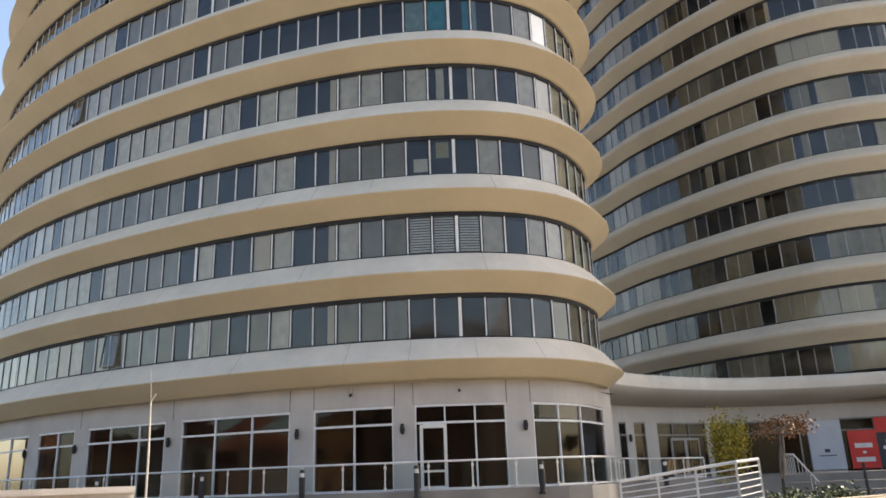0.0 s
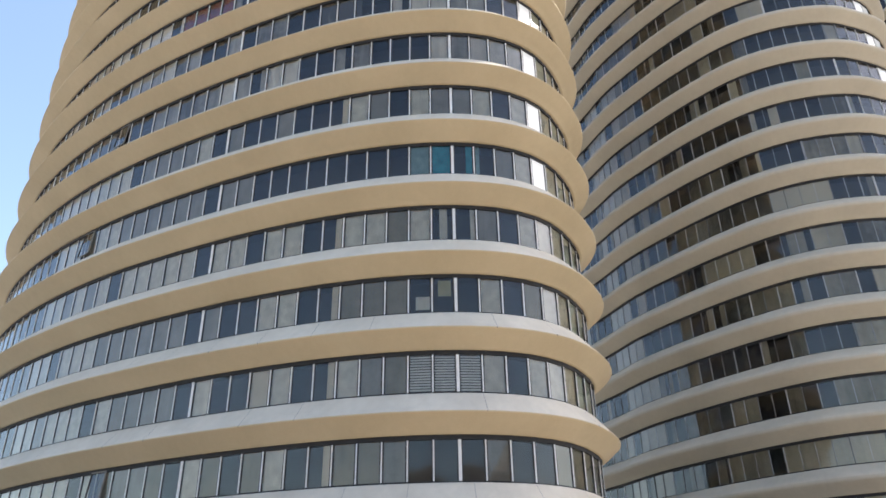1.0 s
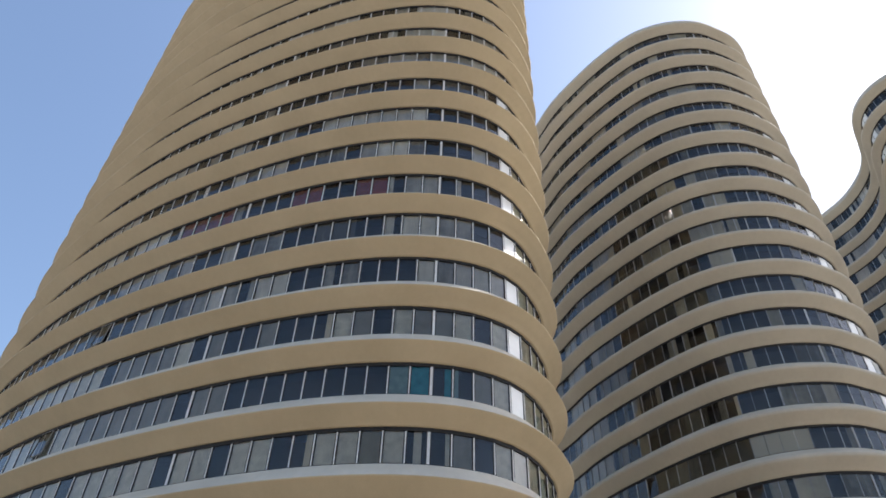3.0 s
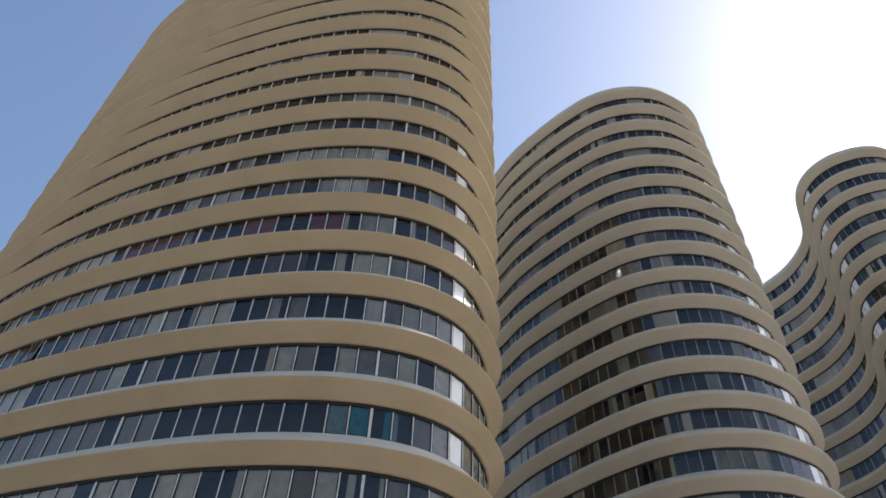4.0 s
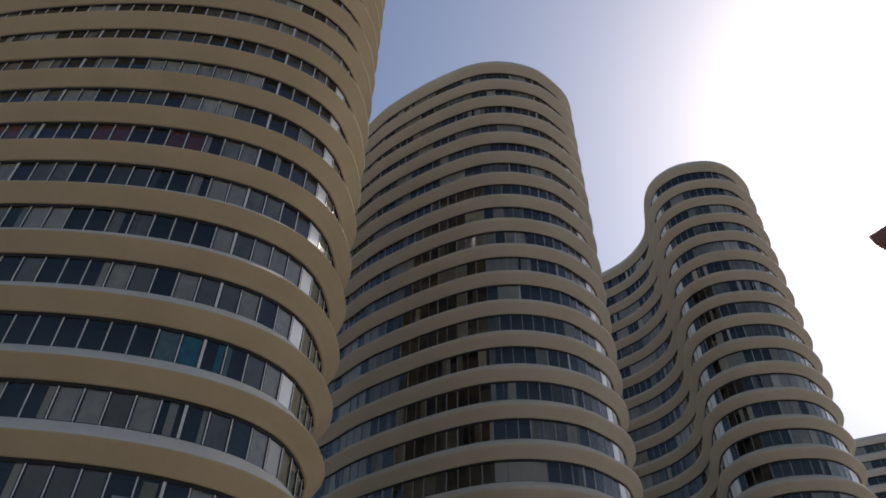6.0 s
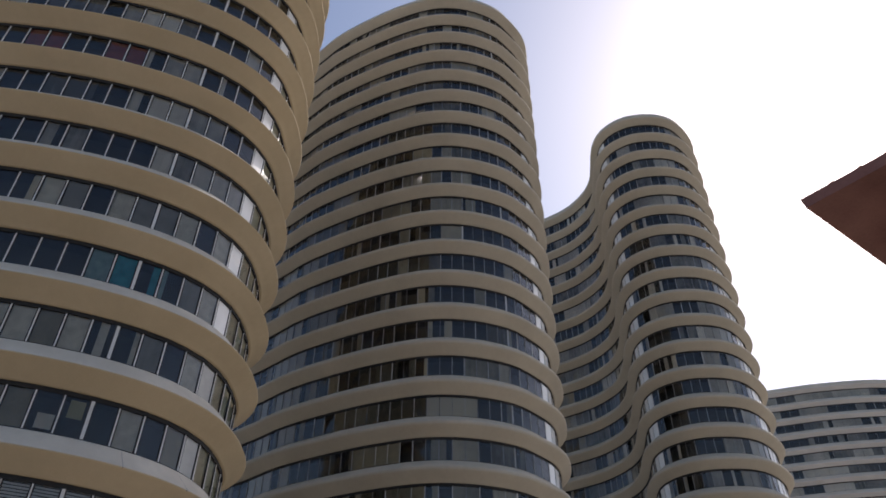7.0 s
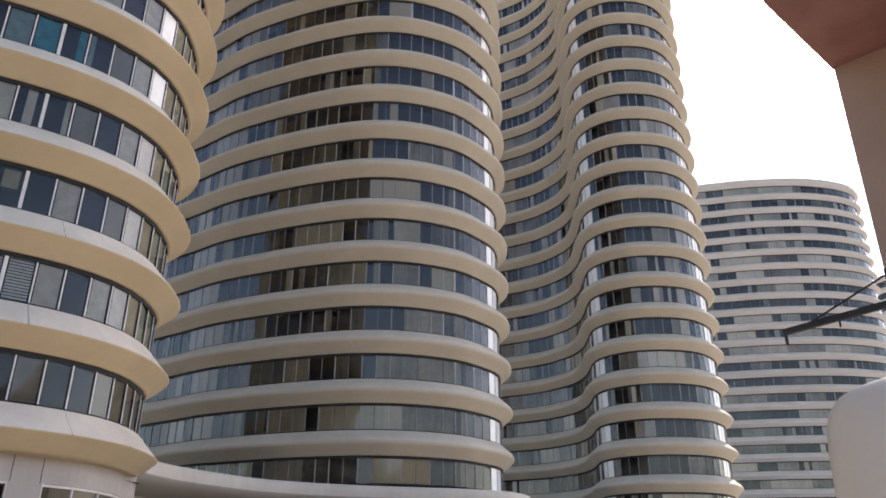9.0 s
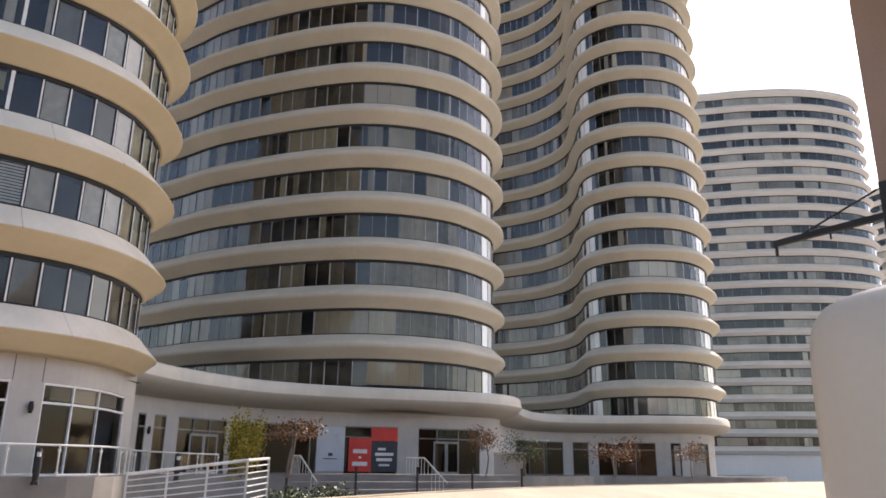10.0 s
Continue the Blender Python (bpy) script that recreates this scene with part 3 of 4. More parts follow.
def shop_window(curve, az0, az1, offset, parent, bars, z1=WIN_TOP, transom=TRANSOM, metal=None):
    """A framed shop window with thin bars, a transom and a pane in each field."""
    win = new("shop_window")
    win.parent = parent
    marks = [az0, *bars, az1]
    for s in range(len(marks) - 1):
        for low, high in ((TERRACE + 0.12, transom), (transom, z1)):
            a, b = front(curve, marks[s], offset - 0.08), front(curve, marks[s + 1], offset - 0.08)
            bag = Bag()
            j = rng.uniform(-0.012, 0.012)
            bag.quad((a[0], a[1] + j, low), (b[0], b[1] - j, low), (b[0], b[1], high), (a[0], a[1], high))
            bag.make("pane", M_SHOP, win)
    for s, az in enumerate(marks):
        p = front(curve, az, offset - 0.06)
        q = front(curve, az + 0.3, offset - 0.06) - front(curve, az - 0.3, offset - 0.06)
        q = q / np.hypot(*q)
        bag = Bag()
        bag.box((p[0], p[1], (TERRACE + z1) / 2), (q[0], q[1], 0), (q[1], -q[0], 0), (0, 0, 1), 0.075 if s in (0, len(marks) - 1) else 0.048, 0.1, z1 - TERRACE)
        bag.make("upright", metal or M_FRAME, win)
    line = arc(curve, az0, az1, offset - 0.02, 0.8)
    for z in (TERRACE + 0.06, transom, z1 - 0.04):
        solid("rail", line, 0.09, z - 0.035, z + 0.035, metal or M_FRAME, win)
    return win


OPEN_1 = [(-37.5, -33.2, (-35.4,)), (-32.4, -29.02, (-31.0, -29.98)), (-28.43, -26.34, (-27.31,)), (-25.52, -20.61, (-24.2, -22.28)), (-19.5, -12.06, (-17.23, -14.75)),
          (-10.21, -4.34, (-7.31,)), (-2.72, 4.22, (-0.43, 1.85)), (6.27, 11.45, (8.15, 9.81))]
at = -46.0
for az0, az1, bars in OPEN_1:
    solid("pier", arc(T1, at, az0, GROUND_1, 0.4), 0.3, TERRACE, WIN_TOP, M_PLASTER, shop_wall)
    shop_window(T1, az0, az1, GROUND_1, shop_wall, bars)
    at = az1
solid("pier", arc(T1, at, 12.5, GROUND_1, 0.3), 0.3, TERRACE, WIN_TOP, M_PLASTER, shop_wall)
for az in (-12.0, -10.3, -4.25, -2.8, 4.3, 6.1, -20.1, -26.0):
    p = front(T1, az, GROUND_1)
    q = front(T1, az + 0.3, GROUND_1) - front(T1, az - 0.3, GROUND_1)
    q = q / np.hypot(*q)
    bag = Bag()
    bag.box((p[0] + q[1] * 0.002, p[1] - q[0] * 0.002, (WIN_TOP + 4.9) / 2), (q[0], q[1], 0), (q[1], -q[0], 0), (0, 0, 1), 0.018, 0.008, 4.9 - WIN_TOP)
    bag.make("joint", M_DARK, shop_wall)

# white framed door in the wide opening
door = tagged(new("shop_door"), "white framed glass shop door, closed", "door")
pa, pb = front(T1, -2.41, GROUND_1 + 0.02), front(T1, -0.34, GROUND_1 + 0.02)
way = (pb - pa) / np.hypot(*(pb - pa))
ux, uy = (way[0], way[1], 0), (way[1], -way[0], 0)
wide = float(np.hypot(*(pb - pa)))
mid = (pa + pb) / 2
M_WARM = surface("white_door_frame", (0.66, 0.62, 0.54), (0.80, 0.76, 0.68), 0.45, 3, 50, 0.05)
for off, w in ((-wide / 2 + 0.05, 0.10), (wide / 2 - 0.05, 0.10)):
    bag = Bag()
    bag.box((mid[0] + way[0] * off, mid[1] + way[1] * off, TERRACE + 1.05), ux, uy, (0, 0, 1), w, 0.08, 2.1)
    bag.make("stile", M_WARM, door)
for z, h in ((TERRACE + 2.05, 0.13), (TERRACE + 0.08, 0.16), (TERRACE + 0.62, 0.07)):
    bag = Bag()
    bag.box((mid[0], mid[1], z), ux, uy, (0, 0, 1), wide - 0.2, 0.075, h)
    bag.make("crossbar", M_WARM, door)
bag = Bag()
bag.tube((mid[0] + way[0] * (wide / 2 - 0.17) + way[1] * 0.07, mid[1] + way[1] * (wide / 2 - 0.17) - way[0] * 0.07, TERRACE + 0.85), (mid[0] + way[0] * (wide / 2 - 0.17) + way[1] * 0.07, mid[1] + way[1] * (wide / 2 - 0.17) - way[0] * 0.07, TERRACE + 1.3), 0.015)
bag.make("handle", M_DARK, door)

# shop interiors: back wall, floor and ceiling, their dimness put into a near-black colour
M_SHOPROOM = surface("painted_dim_shop", (0.012, 0.009, 0.008), (0.06, 0.041, 0.03), 0.9, 0.45, 5, 0.0)
back_line = resample(T1, 1.0, True, ANCHOR)
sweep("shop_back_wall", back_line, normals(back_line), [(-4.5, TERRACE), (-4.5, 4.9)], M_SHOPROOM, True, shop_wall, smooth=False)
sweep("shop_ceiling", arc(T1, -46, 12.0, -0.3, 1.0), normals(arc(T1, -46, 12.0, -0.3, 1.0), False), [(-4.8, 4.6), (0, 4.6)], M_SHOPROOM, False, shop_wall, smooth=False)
sweep("soffit_plate", arc(T1, -46, 12.4, 0.2, 0.5), normals(arc(T1, -46, 12.4, 0.2, 0.5), False), [(-0.4, 4.76), (0, 4.76)], M_BAND, False, shop_wall)

# ---- shop fronts under the podium ----
INNER = spline([tuple(v) for v in inner[::3]], False, 6)
OPEN_2 = [(12.15, 12.76, ()), (13.31, 13.97, ()), (14.78, 18.07, (15.94, 16.95)), (18.37, 22.72, (20.49,)), (22.92, 24.44, ()), (26.61, 30.35, (28.43,)), (31.92, 36.57, (33.43, 35.05)), (39.25, 42.63, (40.31, 41.52)), (43.44, 44.45, ()), (45.06, 49.1, (46.37, 47.79)), (50.22, 50.92, ()), (51.63, 52.74, ())]
at = 11.6
for az0, az1, bars in OPEN_2:
    solid("pier", arc(INNER, at, az0, 0.0, 0.4), 0.3, TERRACE, 4.0, M_PLASTER, podium)
    shop_window(INNER, az0, az1, 0.0, podium, bars, 3.95, 3.35, M_BRONZE)
    at = az1
solid("pier", arc(INNER, at, 53.2, 0.0, 0.3), 0.3, TERRACE, 4.0, M_PLASTER, podium)
deep = inner - rim_n * 3.5
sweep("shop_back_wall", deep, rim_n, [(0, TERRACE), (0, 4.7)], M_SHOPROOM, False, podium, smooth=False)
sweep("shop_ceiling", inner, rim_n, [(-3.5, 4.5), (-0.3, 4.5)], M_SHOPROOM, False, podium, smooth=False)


M_DOOR_GREY = surface("grey_door_frame", (0.20, 0.19, 0.18), (0.30, 0.285, 0.265), 0.5, 3, 50, 0.05)


def double_door(curve, az0, az1, head):
    """Two glazed leaves in grey frames, set in a shop window."""
    leafs = tagged(new("double_door"), "grey framed glass double door of a shop, closed", "door", "double doors of the shops")
    a, b = front(curve, az0, 0.03), front(curve, az1, 0.03)
    way = (b - a) / np.hypot(*(b - a))
    length = float(np.hypot(*(b - a)))
    ux, uy = (way[0], way[1], 0), (way[1], -way[0], 0)
    for side in (0.25, 0.75):
        c = a + (b - a) * side
        half = (b - a) * 0.23
        bag = Bag()
        bag.quad((c[0] - half[0], c[1] - half[1], TERRACE + 0.2), (c[0] + half[0], c[1] + half[1], TERRACE + 0.2), (c[0] + half[0], c[1] + half[1], head - 0.1), (c[0] - half[0], c[1] - half[1], head - 0.1))
        leaf = bag.make("leaf", M_SHOP, leafs)
        for off in (-0.5, 0.5):
            bag = Bag()
            d = off * (length / 2 - 0.1)
            bag.box((c[0] + way[0] * d, c[1] + way[1] * d, (TERRACE + head) / 2), ux, uy, (0, 0, 1), 0.09, 0.07, head - TERRACE)
            bag.make("stile", M_DOOR_GREY, leaf)
        for z, h in ((head - 0.06, 0.12), (TERRACE + 0.12, 0.2)):
            bag = Bag()
            bag.box((c[0], c[1], z), ux, uy, (0, 0, 1), length / 2 - 0.19, 0.065, h)
            bag.make("rail", M_DOOR_GREY, leaf)
        bag = Bag()
        d = 0.3 * length * (1 if side < 0.5 else -1) * 0.6
        x, y = c[0] + way[0] * d + way[1] * 0.07, c[1] + way[1] * d - way[0] * 0.07
        bag.tube((x, y, TERRACE + 0.85), (x, y, TERRACE + 1.25), 0.016)
        bag.make("handle", M_DARK, leaf)


M_SIGN_GREY = surface("pale_grey_board", (0.42, 0.44, 0.47), (0.52, 0.54, 0.57), 0.6, 1.5, 30, 0.03)
double_door(INNER, 15.74, 17.56, 3.2)
double_door(INNER, 33.18, 35.1, 3.2)

# ---- signs on the shop fronts ----
M_SIGN_RED = surface("red_sign_board", (0.55, 0.03, 0.02), (0.68, 0.05, 0.032), 0.5, 1.5, 30, 0.03)
M_SIGN_DARK = surface("dark_sign_board", (0.02, 0.022, 0.03), (0.04, 0.045, 0.055), 0.5, 1.5, 30, 0.03)
M_INK = surface("pale_lettering", (0.62, 0.58, 0.56), (0.75, 0.72, 0.70), 0.6, 2, 30, 0.0)


def sign_board(az0, az1, z0, z1, mat, label, marks, ink):
    board = tagged(new("sign_board"), label, "sign", "sign boards on the shop front")
    a, b = front(INNER, az0, 0.04), front(INNER, az1, 0.04)
    way = (b - a) / np.hypot(*(b - a))
    length = float(np.hypot(*(b - a)))
    ux, uy = Vector((way[0], way[1], 0)), Vector((way[1], -way[0], 0))
    mid = Vector(((a[0] + b[0]) / 2, (a[1] + b[1]) / 2, (z0 + z1) / 2))
    bag = Bag()
    bag.box(mid, ux, uy, (0, 0, 1), length, 0.06, z1 - z0)
    bag.make("panel", mat, board)
    for u, v, w, h, m in marks:
        bag = Bag()
        bag.box(mid + ux * (u * length) + Vector((0, 0, v * (z1 - z0))) + uy * 0.034, ux, uy, (0, 0, 1), w * length, 0.012, h * (z1 - z0))
        bag.make("lettering_bar", m or ink, board)
    return board


sign_board(24.74, 26.68, 1.45, 3.85, M_SIGN_GREY, "tall pale grey sign board with a small emblem", [(0, -0.12, 0.16, 0.07, M_SIGN_DARK), (0, -0.22, 0.5, 0.02, M_SIGN_DARK)], M_SIGN_DARK)
sign_board(26.84, 28.5, 1.45, 3.3, M_SIGN_RED, "red sign board with two pale lettered lines", [(0, 0.1, 0.62, 0.12, None), (0, -0.08, 0.12, 0.06, None), (0, -0.27, 0.66, 0.12, None)], M_INK)
sign_board(28.55, 30.36, 3.15, 3.9, M_SIGN_RED, "plain bright red sign board above the dark one", [], M_INK)
sign_board(28.55, 30.36, 1.45, 3.12, M_SIGN_DARK, "dark sign board with pale lettered lines", [(-0.1, 0.25, 0.3, 0.08, None), (0, 0.08, 0.7, 0.1, None), (0, -0.1, 0.6, 0.1, None), (0, -0.28, 0.4, 0.06, None)], M_INK)

for floor_no, az in ((1, -24.5), (5, -28.3), (7, -27.5)):
    open_sash(floor_no, az)

# ---- wall lamps, cameras ----
def wall_lamp(p, b, z):
    lamp = tagged(new("wall_lamp"), "small black up-and-down wall lamp on a white pier", "lamp", "wall lamps on the piers")
    bag = Bag()
    bag.tube((p[0], p[1], z - 0.17), (p[0], p[1], z - 0.02), 0.05, 12, 0.085)
    bag.tube((p[0], p[1], z - 0.02), (p[0], p[1], z + 0.17), 0.085, 12, 0.055)
    bag.make("shade", M_DARK, lamp)
    bag = Bag()
    bag.tube((b[0], b[1], z), (p[0], p[1], z), 0.03)
    bag.make("bracket", M_DARK, lamp)


for az in (-29.0, -26.1, -20.3, -11.37, -3.69, 5.55):
    wall_lamp(front(T1, az, GROUND_1 + 0.1), front(T1, az, GROUND_1 - 0.15), 3.25)
pier_mid = (front(INNER, 12.76) + front(INNER, 13.31)) / 2
wall_lamp(pier_mid * (1 - 0.1 / np.hypot(*pier_mid)), pier_mid * (1 + 0.2 / np.hypot(*pier_mid)), 3.2)
for az in (-7.49, 0.75):
    spot = tagged(new("security_camera"), "tiny dark security camera under the soffit", "camera", "security cameras")
    p = front(T1, az, GROUND_1)
    bag = Bag()
    bag.tube((p[0], p[1] + 0.05, 4.48), (p[0], p[1] - 0.16, 4.42), 0.045, 10, 0.05)
    bag.make("housing", M_DARK, spot)
    bag = Bag()
    bag.box((p[0], p[1] + 0.06, 4.62), (1, 0, 0), (0, 1, 0), (0, 0, 1), 0.05, 0.22, 0.34)
    bag.make("mount", M_PLASTER, spot)

# ---- terrace balustrade ----
M_STEEL = surface("brushed_steel", (0.55, 0.55, 0.54), (0.74, 0.74, 0.72), 0.3, 3, 80, 0.03, metal=0.45)
M_RAILGLASS = glass("balustrade_glass", (0.86, 0.90, 0.88), 0.7)
balustrade = tagged(new("balustrade"), "steel and glass balustrade along the terrace edge", "railing")
run_line = resample(edge, 1.32, False)
run_line = run_line[[k for k in range(len(run_line)) if -36 < math.degrees(math.atan2(run_line[k][0], run_line[k][1])) < 19]]
run_n = normals(run_line, False)
spots = [(float(p[0] - q[0] * 0.15), float(p[1] - q[1] * 0.15)) for p, q in zip(run_line, run_n)]
for k, (x, y) in enumerate(spots):
    bag = Bag()
    bag.tube((x, y, TERRACE), (x, y, TERRACE + 0.86), 0.022)
    for h in (0.14, 0.74):
        bag.tube((x, y, TERRACE + h - 0.035), (x, y, TERRACE + h + 0.035), 0.045)
    bag.make("post", M_STEEL, balustrade)
    if k:
        u, v = spots[k - 1]
        bag = Bag()
        bag.tube((u, v, TERRACE + 0.88), (x, y, TERRACE + 0.88), 0.03)
        bag.make("top_rail", M_STEEL, balustrade)
        bag = Bag()
        bag.tube((u, v, TERRACE + 0.10), (x, y, TERRACE + 0.10), 0.018)
        bag.make("bottom_rail", M_STEEL, balustrade)
        bag = Bag()
        du, dv = (x - u) * 0.05, (y - v) * 0.05
        bag.quad((u + du, v + dv, TERRACE + 0.14), (x - du, y - dv, TERRACE + 0.14), (x - du, y - dv, TERRACE + 0.82), (u + du, v + dv, TERRACE + 0.82))
        bag.make("glass_panel", M_RAILGLASS, balustrade)

M_LENS = surface("milky_lens", (0.6, 0.6, 0.58), (0.75, 0.75, 0.72), 0.3, 3, 40, 0.0)


def bollard_light(az):
    lamp = tagged(new("bollard_light"), "black slim bollard light outside the balustrade", "lamp", "bollard lights along the terrace")
    p = front(T1, az, 2.28)
    x, y = float(p[0]), float(p[1])
    bag = Bag()
    bag.box((x, y, TERRACE - 0.12), (1, 0, 0), (0, 1, 0), (0, 0, 1), 0.10, 0.36, 0.08)
    bag.tube((x, y, TERRACE - 0.16), (x, y, TERRACE - 0.02), 0.12, 12, 0.07)
    bag.make("base", M_DARK, lamp)
    bag = Bag()
    bag.tube((x, y, TERRACE - 0.02), (x, y, TERRACE + 0.56), 0.085, 12, 0.095)
    bag.tube((x, y, TERRACE + 0.68), (x, y, TERRACE + 0.78), 0.10, 12, 0.05)
    bag.make("post", M_DARK, lamp)
    bag = Bag()
    bag.tube((x, y, TERRACE + 0.56), (x, y, TERRACE + 0.68), 0.055, 12)
    bag.make("lens", M_LENS, lamp)


for az in (-21.2, -14.9, -8.77, -2.07, 4.63, 10.67):
    bollard_light(az)

# ---- ramp fence with level bars, sunlit ----
fence = tagged(new("ramp_fence"), "shiny steel fence with close level bars beside the ramp", "fence")
fa, fb, fc = Vector((4.5, 21.3, 0)), Vector((7.35, 20.4, 0)), Vector((8.3, 21.3, 0))
ends = [(fa, 0.35, 1.40), (fa.lerp(fb, 0.33), 0.40, 1.53), (fa.lerp(fb, 0.66), 0.5, 1.66), (fb, 0.6, 1.79), (fc, 0.7, 1.86)]
for p, low, high in ends:
    bag = Bag()
    bag.box((p.x, p.y, high / 2), (1, 0, 0), (0, 1, 0), (0, 0, 1), 0.05, 0.05, high)
    bag.make("post", M_STEEL, fence)
for (p, l0, h0), (q, l1, h1) in zip(ends, ends[1:]):
    bag = Bag()
    bag.tube((p.x, p.y, h0), (q.x, q.y, h1), 0.04)
    bag.make("top_rail", M_STEEL, fence)
    for s in range(1, 7):
        bag = Bag()
        f = s / 7
        bag.tube((p.x, p.y, h0 - (h0 - l0) * f), (q.x, q.y, h1 - (h1 - l1) * f), 0.018, 6)
        bag.make("bar", M_STEEL, fence)

# fence with dark posts before the sign boards
stair_fence = tagged(new("bar_fence"), "low fence with dark posts and grey level bars", "fence")
fs = [Vector((11.5 + 3.0 * k, 27.6 + 0.2 * k, 0)) for k in range(5)]
for p in fs:
    bag = Bag()
    bag.box((p.x, p.y, 0.85), (1, 0, 0), (0, 1, 0), (0, 0, 1), 0.07, 0.07, 1.7)
    bag.make("post", M_DARK, stair_fence)
for p, q in zip(fs, fs[1:]):
    for z in (0.5, 0.8, 1.1, 1.4):
        bag = Bag()
        bag.tube((p.x, p.y, z), (q.x, q.y, z), 0.022, 6)
        bag.make("bar", M_BRONZE, stair_fence)


# ---- planting ----
def leaves(name, low, high):
    m = surface(name, low, high, 0.6, 3.0, 30, 0.0, island=1.2)
    return m


M_LEAF_YELLOW = leaves("yellow_green_leaves", (0.10, 0.09, 0.012), (0.46, 0.36, 0.03))
M_LEAF_BROWN = leaves("autumn_leaves", (0.045, 0.028, 0.010), (0.26, 0.105, 0.025))
M_LEAF_GREEN = leaves("dull_green_leaves", (0.03, 0.045, 0.015), (0.10, 0.12, 0.04))
M_BARK = surface("grey_bark", (0.09, 0.07, 0.05), (0.22, 0.18, 0.14), 0.9, 4, 50, 0.4)


def small_tree(x, y, z, tall, crown_r, crown_h, mat, seed, label, count=420, stems=1):
    r = random.Random(seed)
    tree = tagged(new("small_tree"), label, "tree", "small trees on the terrace")
    bag = Bag()
    tips = []
    for s in range(stems):
        w = r.uniform(0, 6.3)
        bx, by = x + 0.08 * s * math.cos(w), y + 0.08 * s * math.sin(w)
        p = Vector((bx, by, z))
        for k in range(4):
            q = p + Vector((r.uniform(-0.07, 0.07), r.uniform(-0.07, 0.07), (tall - crown_h * 0.5) / 4))
            bag.tube(p, q, 0.05 - 0.008 * k, 7, 0.05 - 0.008 * (k + 1))
            p = q
        for k in range(7):
            w, up = r.uniform(0, 6.3), r.uniform(0.1, 0.9)
            tip = p + Vector((crown_r * 0.8 * math.cos(w), crown_r * 0.8 * math.sin(w), (up - 0.45) * crown_h))
            low = p - Vector((0, 0, r.uniform(0, crown_h * 0.5)))
            bag.tube(low, tip, 0.02, 5, 0.006)
            tips.append(tip)
    bag.make("trunk", M_BARK, tree)
    bag = Bag()
    for k in range(count * 2):
        c = r.choice(tips) + Vector((r.gauss(0, crown_r * 0.33), r.gauss(0, crown_r * 0.33), r.gauss(0, crown_h * 0.2)))
        u = Vector((r.gauss(0, 1), r.gauss(0, 1), r.gauss(0, 1))).normalized()
        v = u.cross(Vector((r.gauss(0, 1), r.gauss(0, 1), r.gauss(0, 1)))).normalized()
        s = r.uniform(0.035, 0.075)
        bag.quad(tuple(c - u * s), tuple(c + v * s * 0.6), tuple(c + u * s), tuple(c - v * s * 0.6))
    tagged(bag.make("crown", mat, tree), kind="stuff")


def at_az(az, r):
    return r * math.sin(radians(az)), r * math.cos(radians(az))


small_tree(*at_az(19.4, 30.5), TERRACE, 1.9, 0.55, 1.7, M_LEAF_YELLOW, 3, "yellow-green leafy shrub in front of the shops", 1500, 3)
small_tree(*at_az(22.6, 29.5), TERRACE, 2.0, 0.75, 0.6, M_LEAF_BROWN, 5, "thin tree with brown autumn crown by the steps", 420, 3)
small_tree(*at_az(37.0, 39.0), TERRACE, 2.3, 0.7, 0.9, M_LEAF_BROWN, 8, "thin tree with brown autumn crown", 420, 1)
small_tree(*at_az(39.8, 43.0), TERRACE, 2.1, 1.0, 1.2, M_LEAF_GREEN, 9, "dull green shrub by the shop window", 500, 2)
small_tree(*at_az(46.2, 49.0), TERRACE, 2.2, 1.2, 1.1, M_LEAF_BROWN, 10, "low tree with orange autumn leaves", 600, 2)
small_tree(*at_az(51.5, 52.0), TERRACE, 2.0, 0.9, 1.0, M_LEAF_BROWN, 11, "low tree with reddish autumn leaves", 400, 1)
small_tree(*at_az(24.8, 21.0), 0.0, 1.0, 0.8, 0.6, M_LEAF_GREEN, 12, "low dull green bush below the terrace", 700, 3)
small_tree(*at_az(22.0, 20.5), 0.0, 0.85, 0.7, 0.5, M_LEAF_GREEN, 13, "low dull green bush below the terrace", 600, 3)


# ---- terrace lamps: a slim pole with a flat round head ----
def terrace_lamp(az, r, z):
    lamp = tagged(new("terrace_lamp"), "slim grey lamp post with a flat round head", "lamp", "lamp posts on the terrace")
    x, y = at_az(az, r)
    bag = Bag()
    bag.tube((x, y, TERRACE), (x, y, TERRACE + 0.08), 0.11, 14, 0.10)
    bag.make("base", M_BRONZE, lamp)
    bag = Bag()
    bag.tube((x, y, TERRACE + 0.08), (x, y, z - 0.05), 0.035, 10, 0.028)
    bag.make("pole", M_BRONZE, lamp)
    bag = Bag()
    bag.tube((x, y, z - 0.06), (x, y, z), 0.30, 24, 0.40)
    bag.tube((x, y, z), (x, y, z + 0.05), 0.40, 24, 0.34)
    bag.make("head", M_SIGN_GREY, lamp)


for az, r, z in ((24.1, 38.9, 3.62), (41.26, 51.5, 3.50), (46.2, 58.0, 3.58)):
    terrace_lamp(az, r, z)


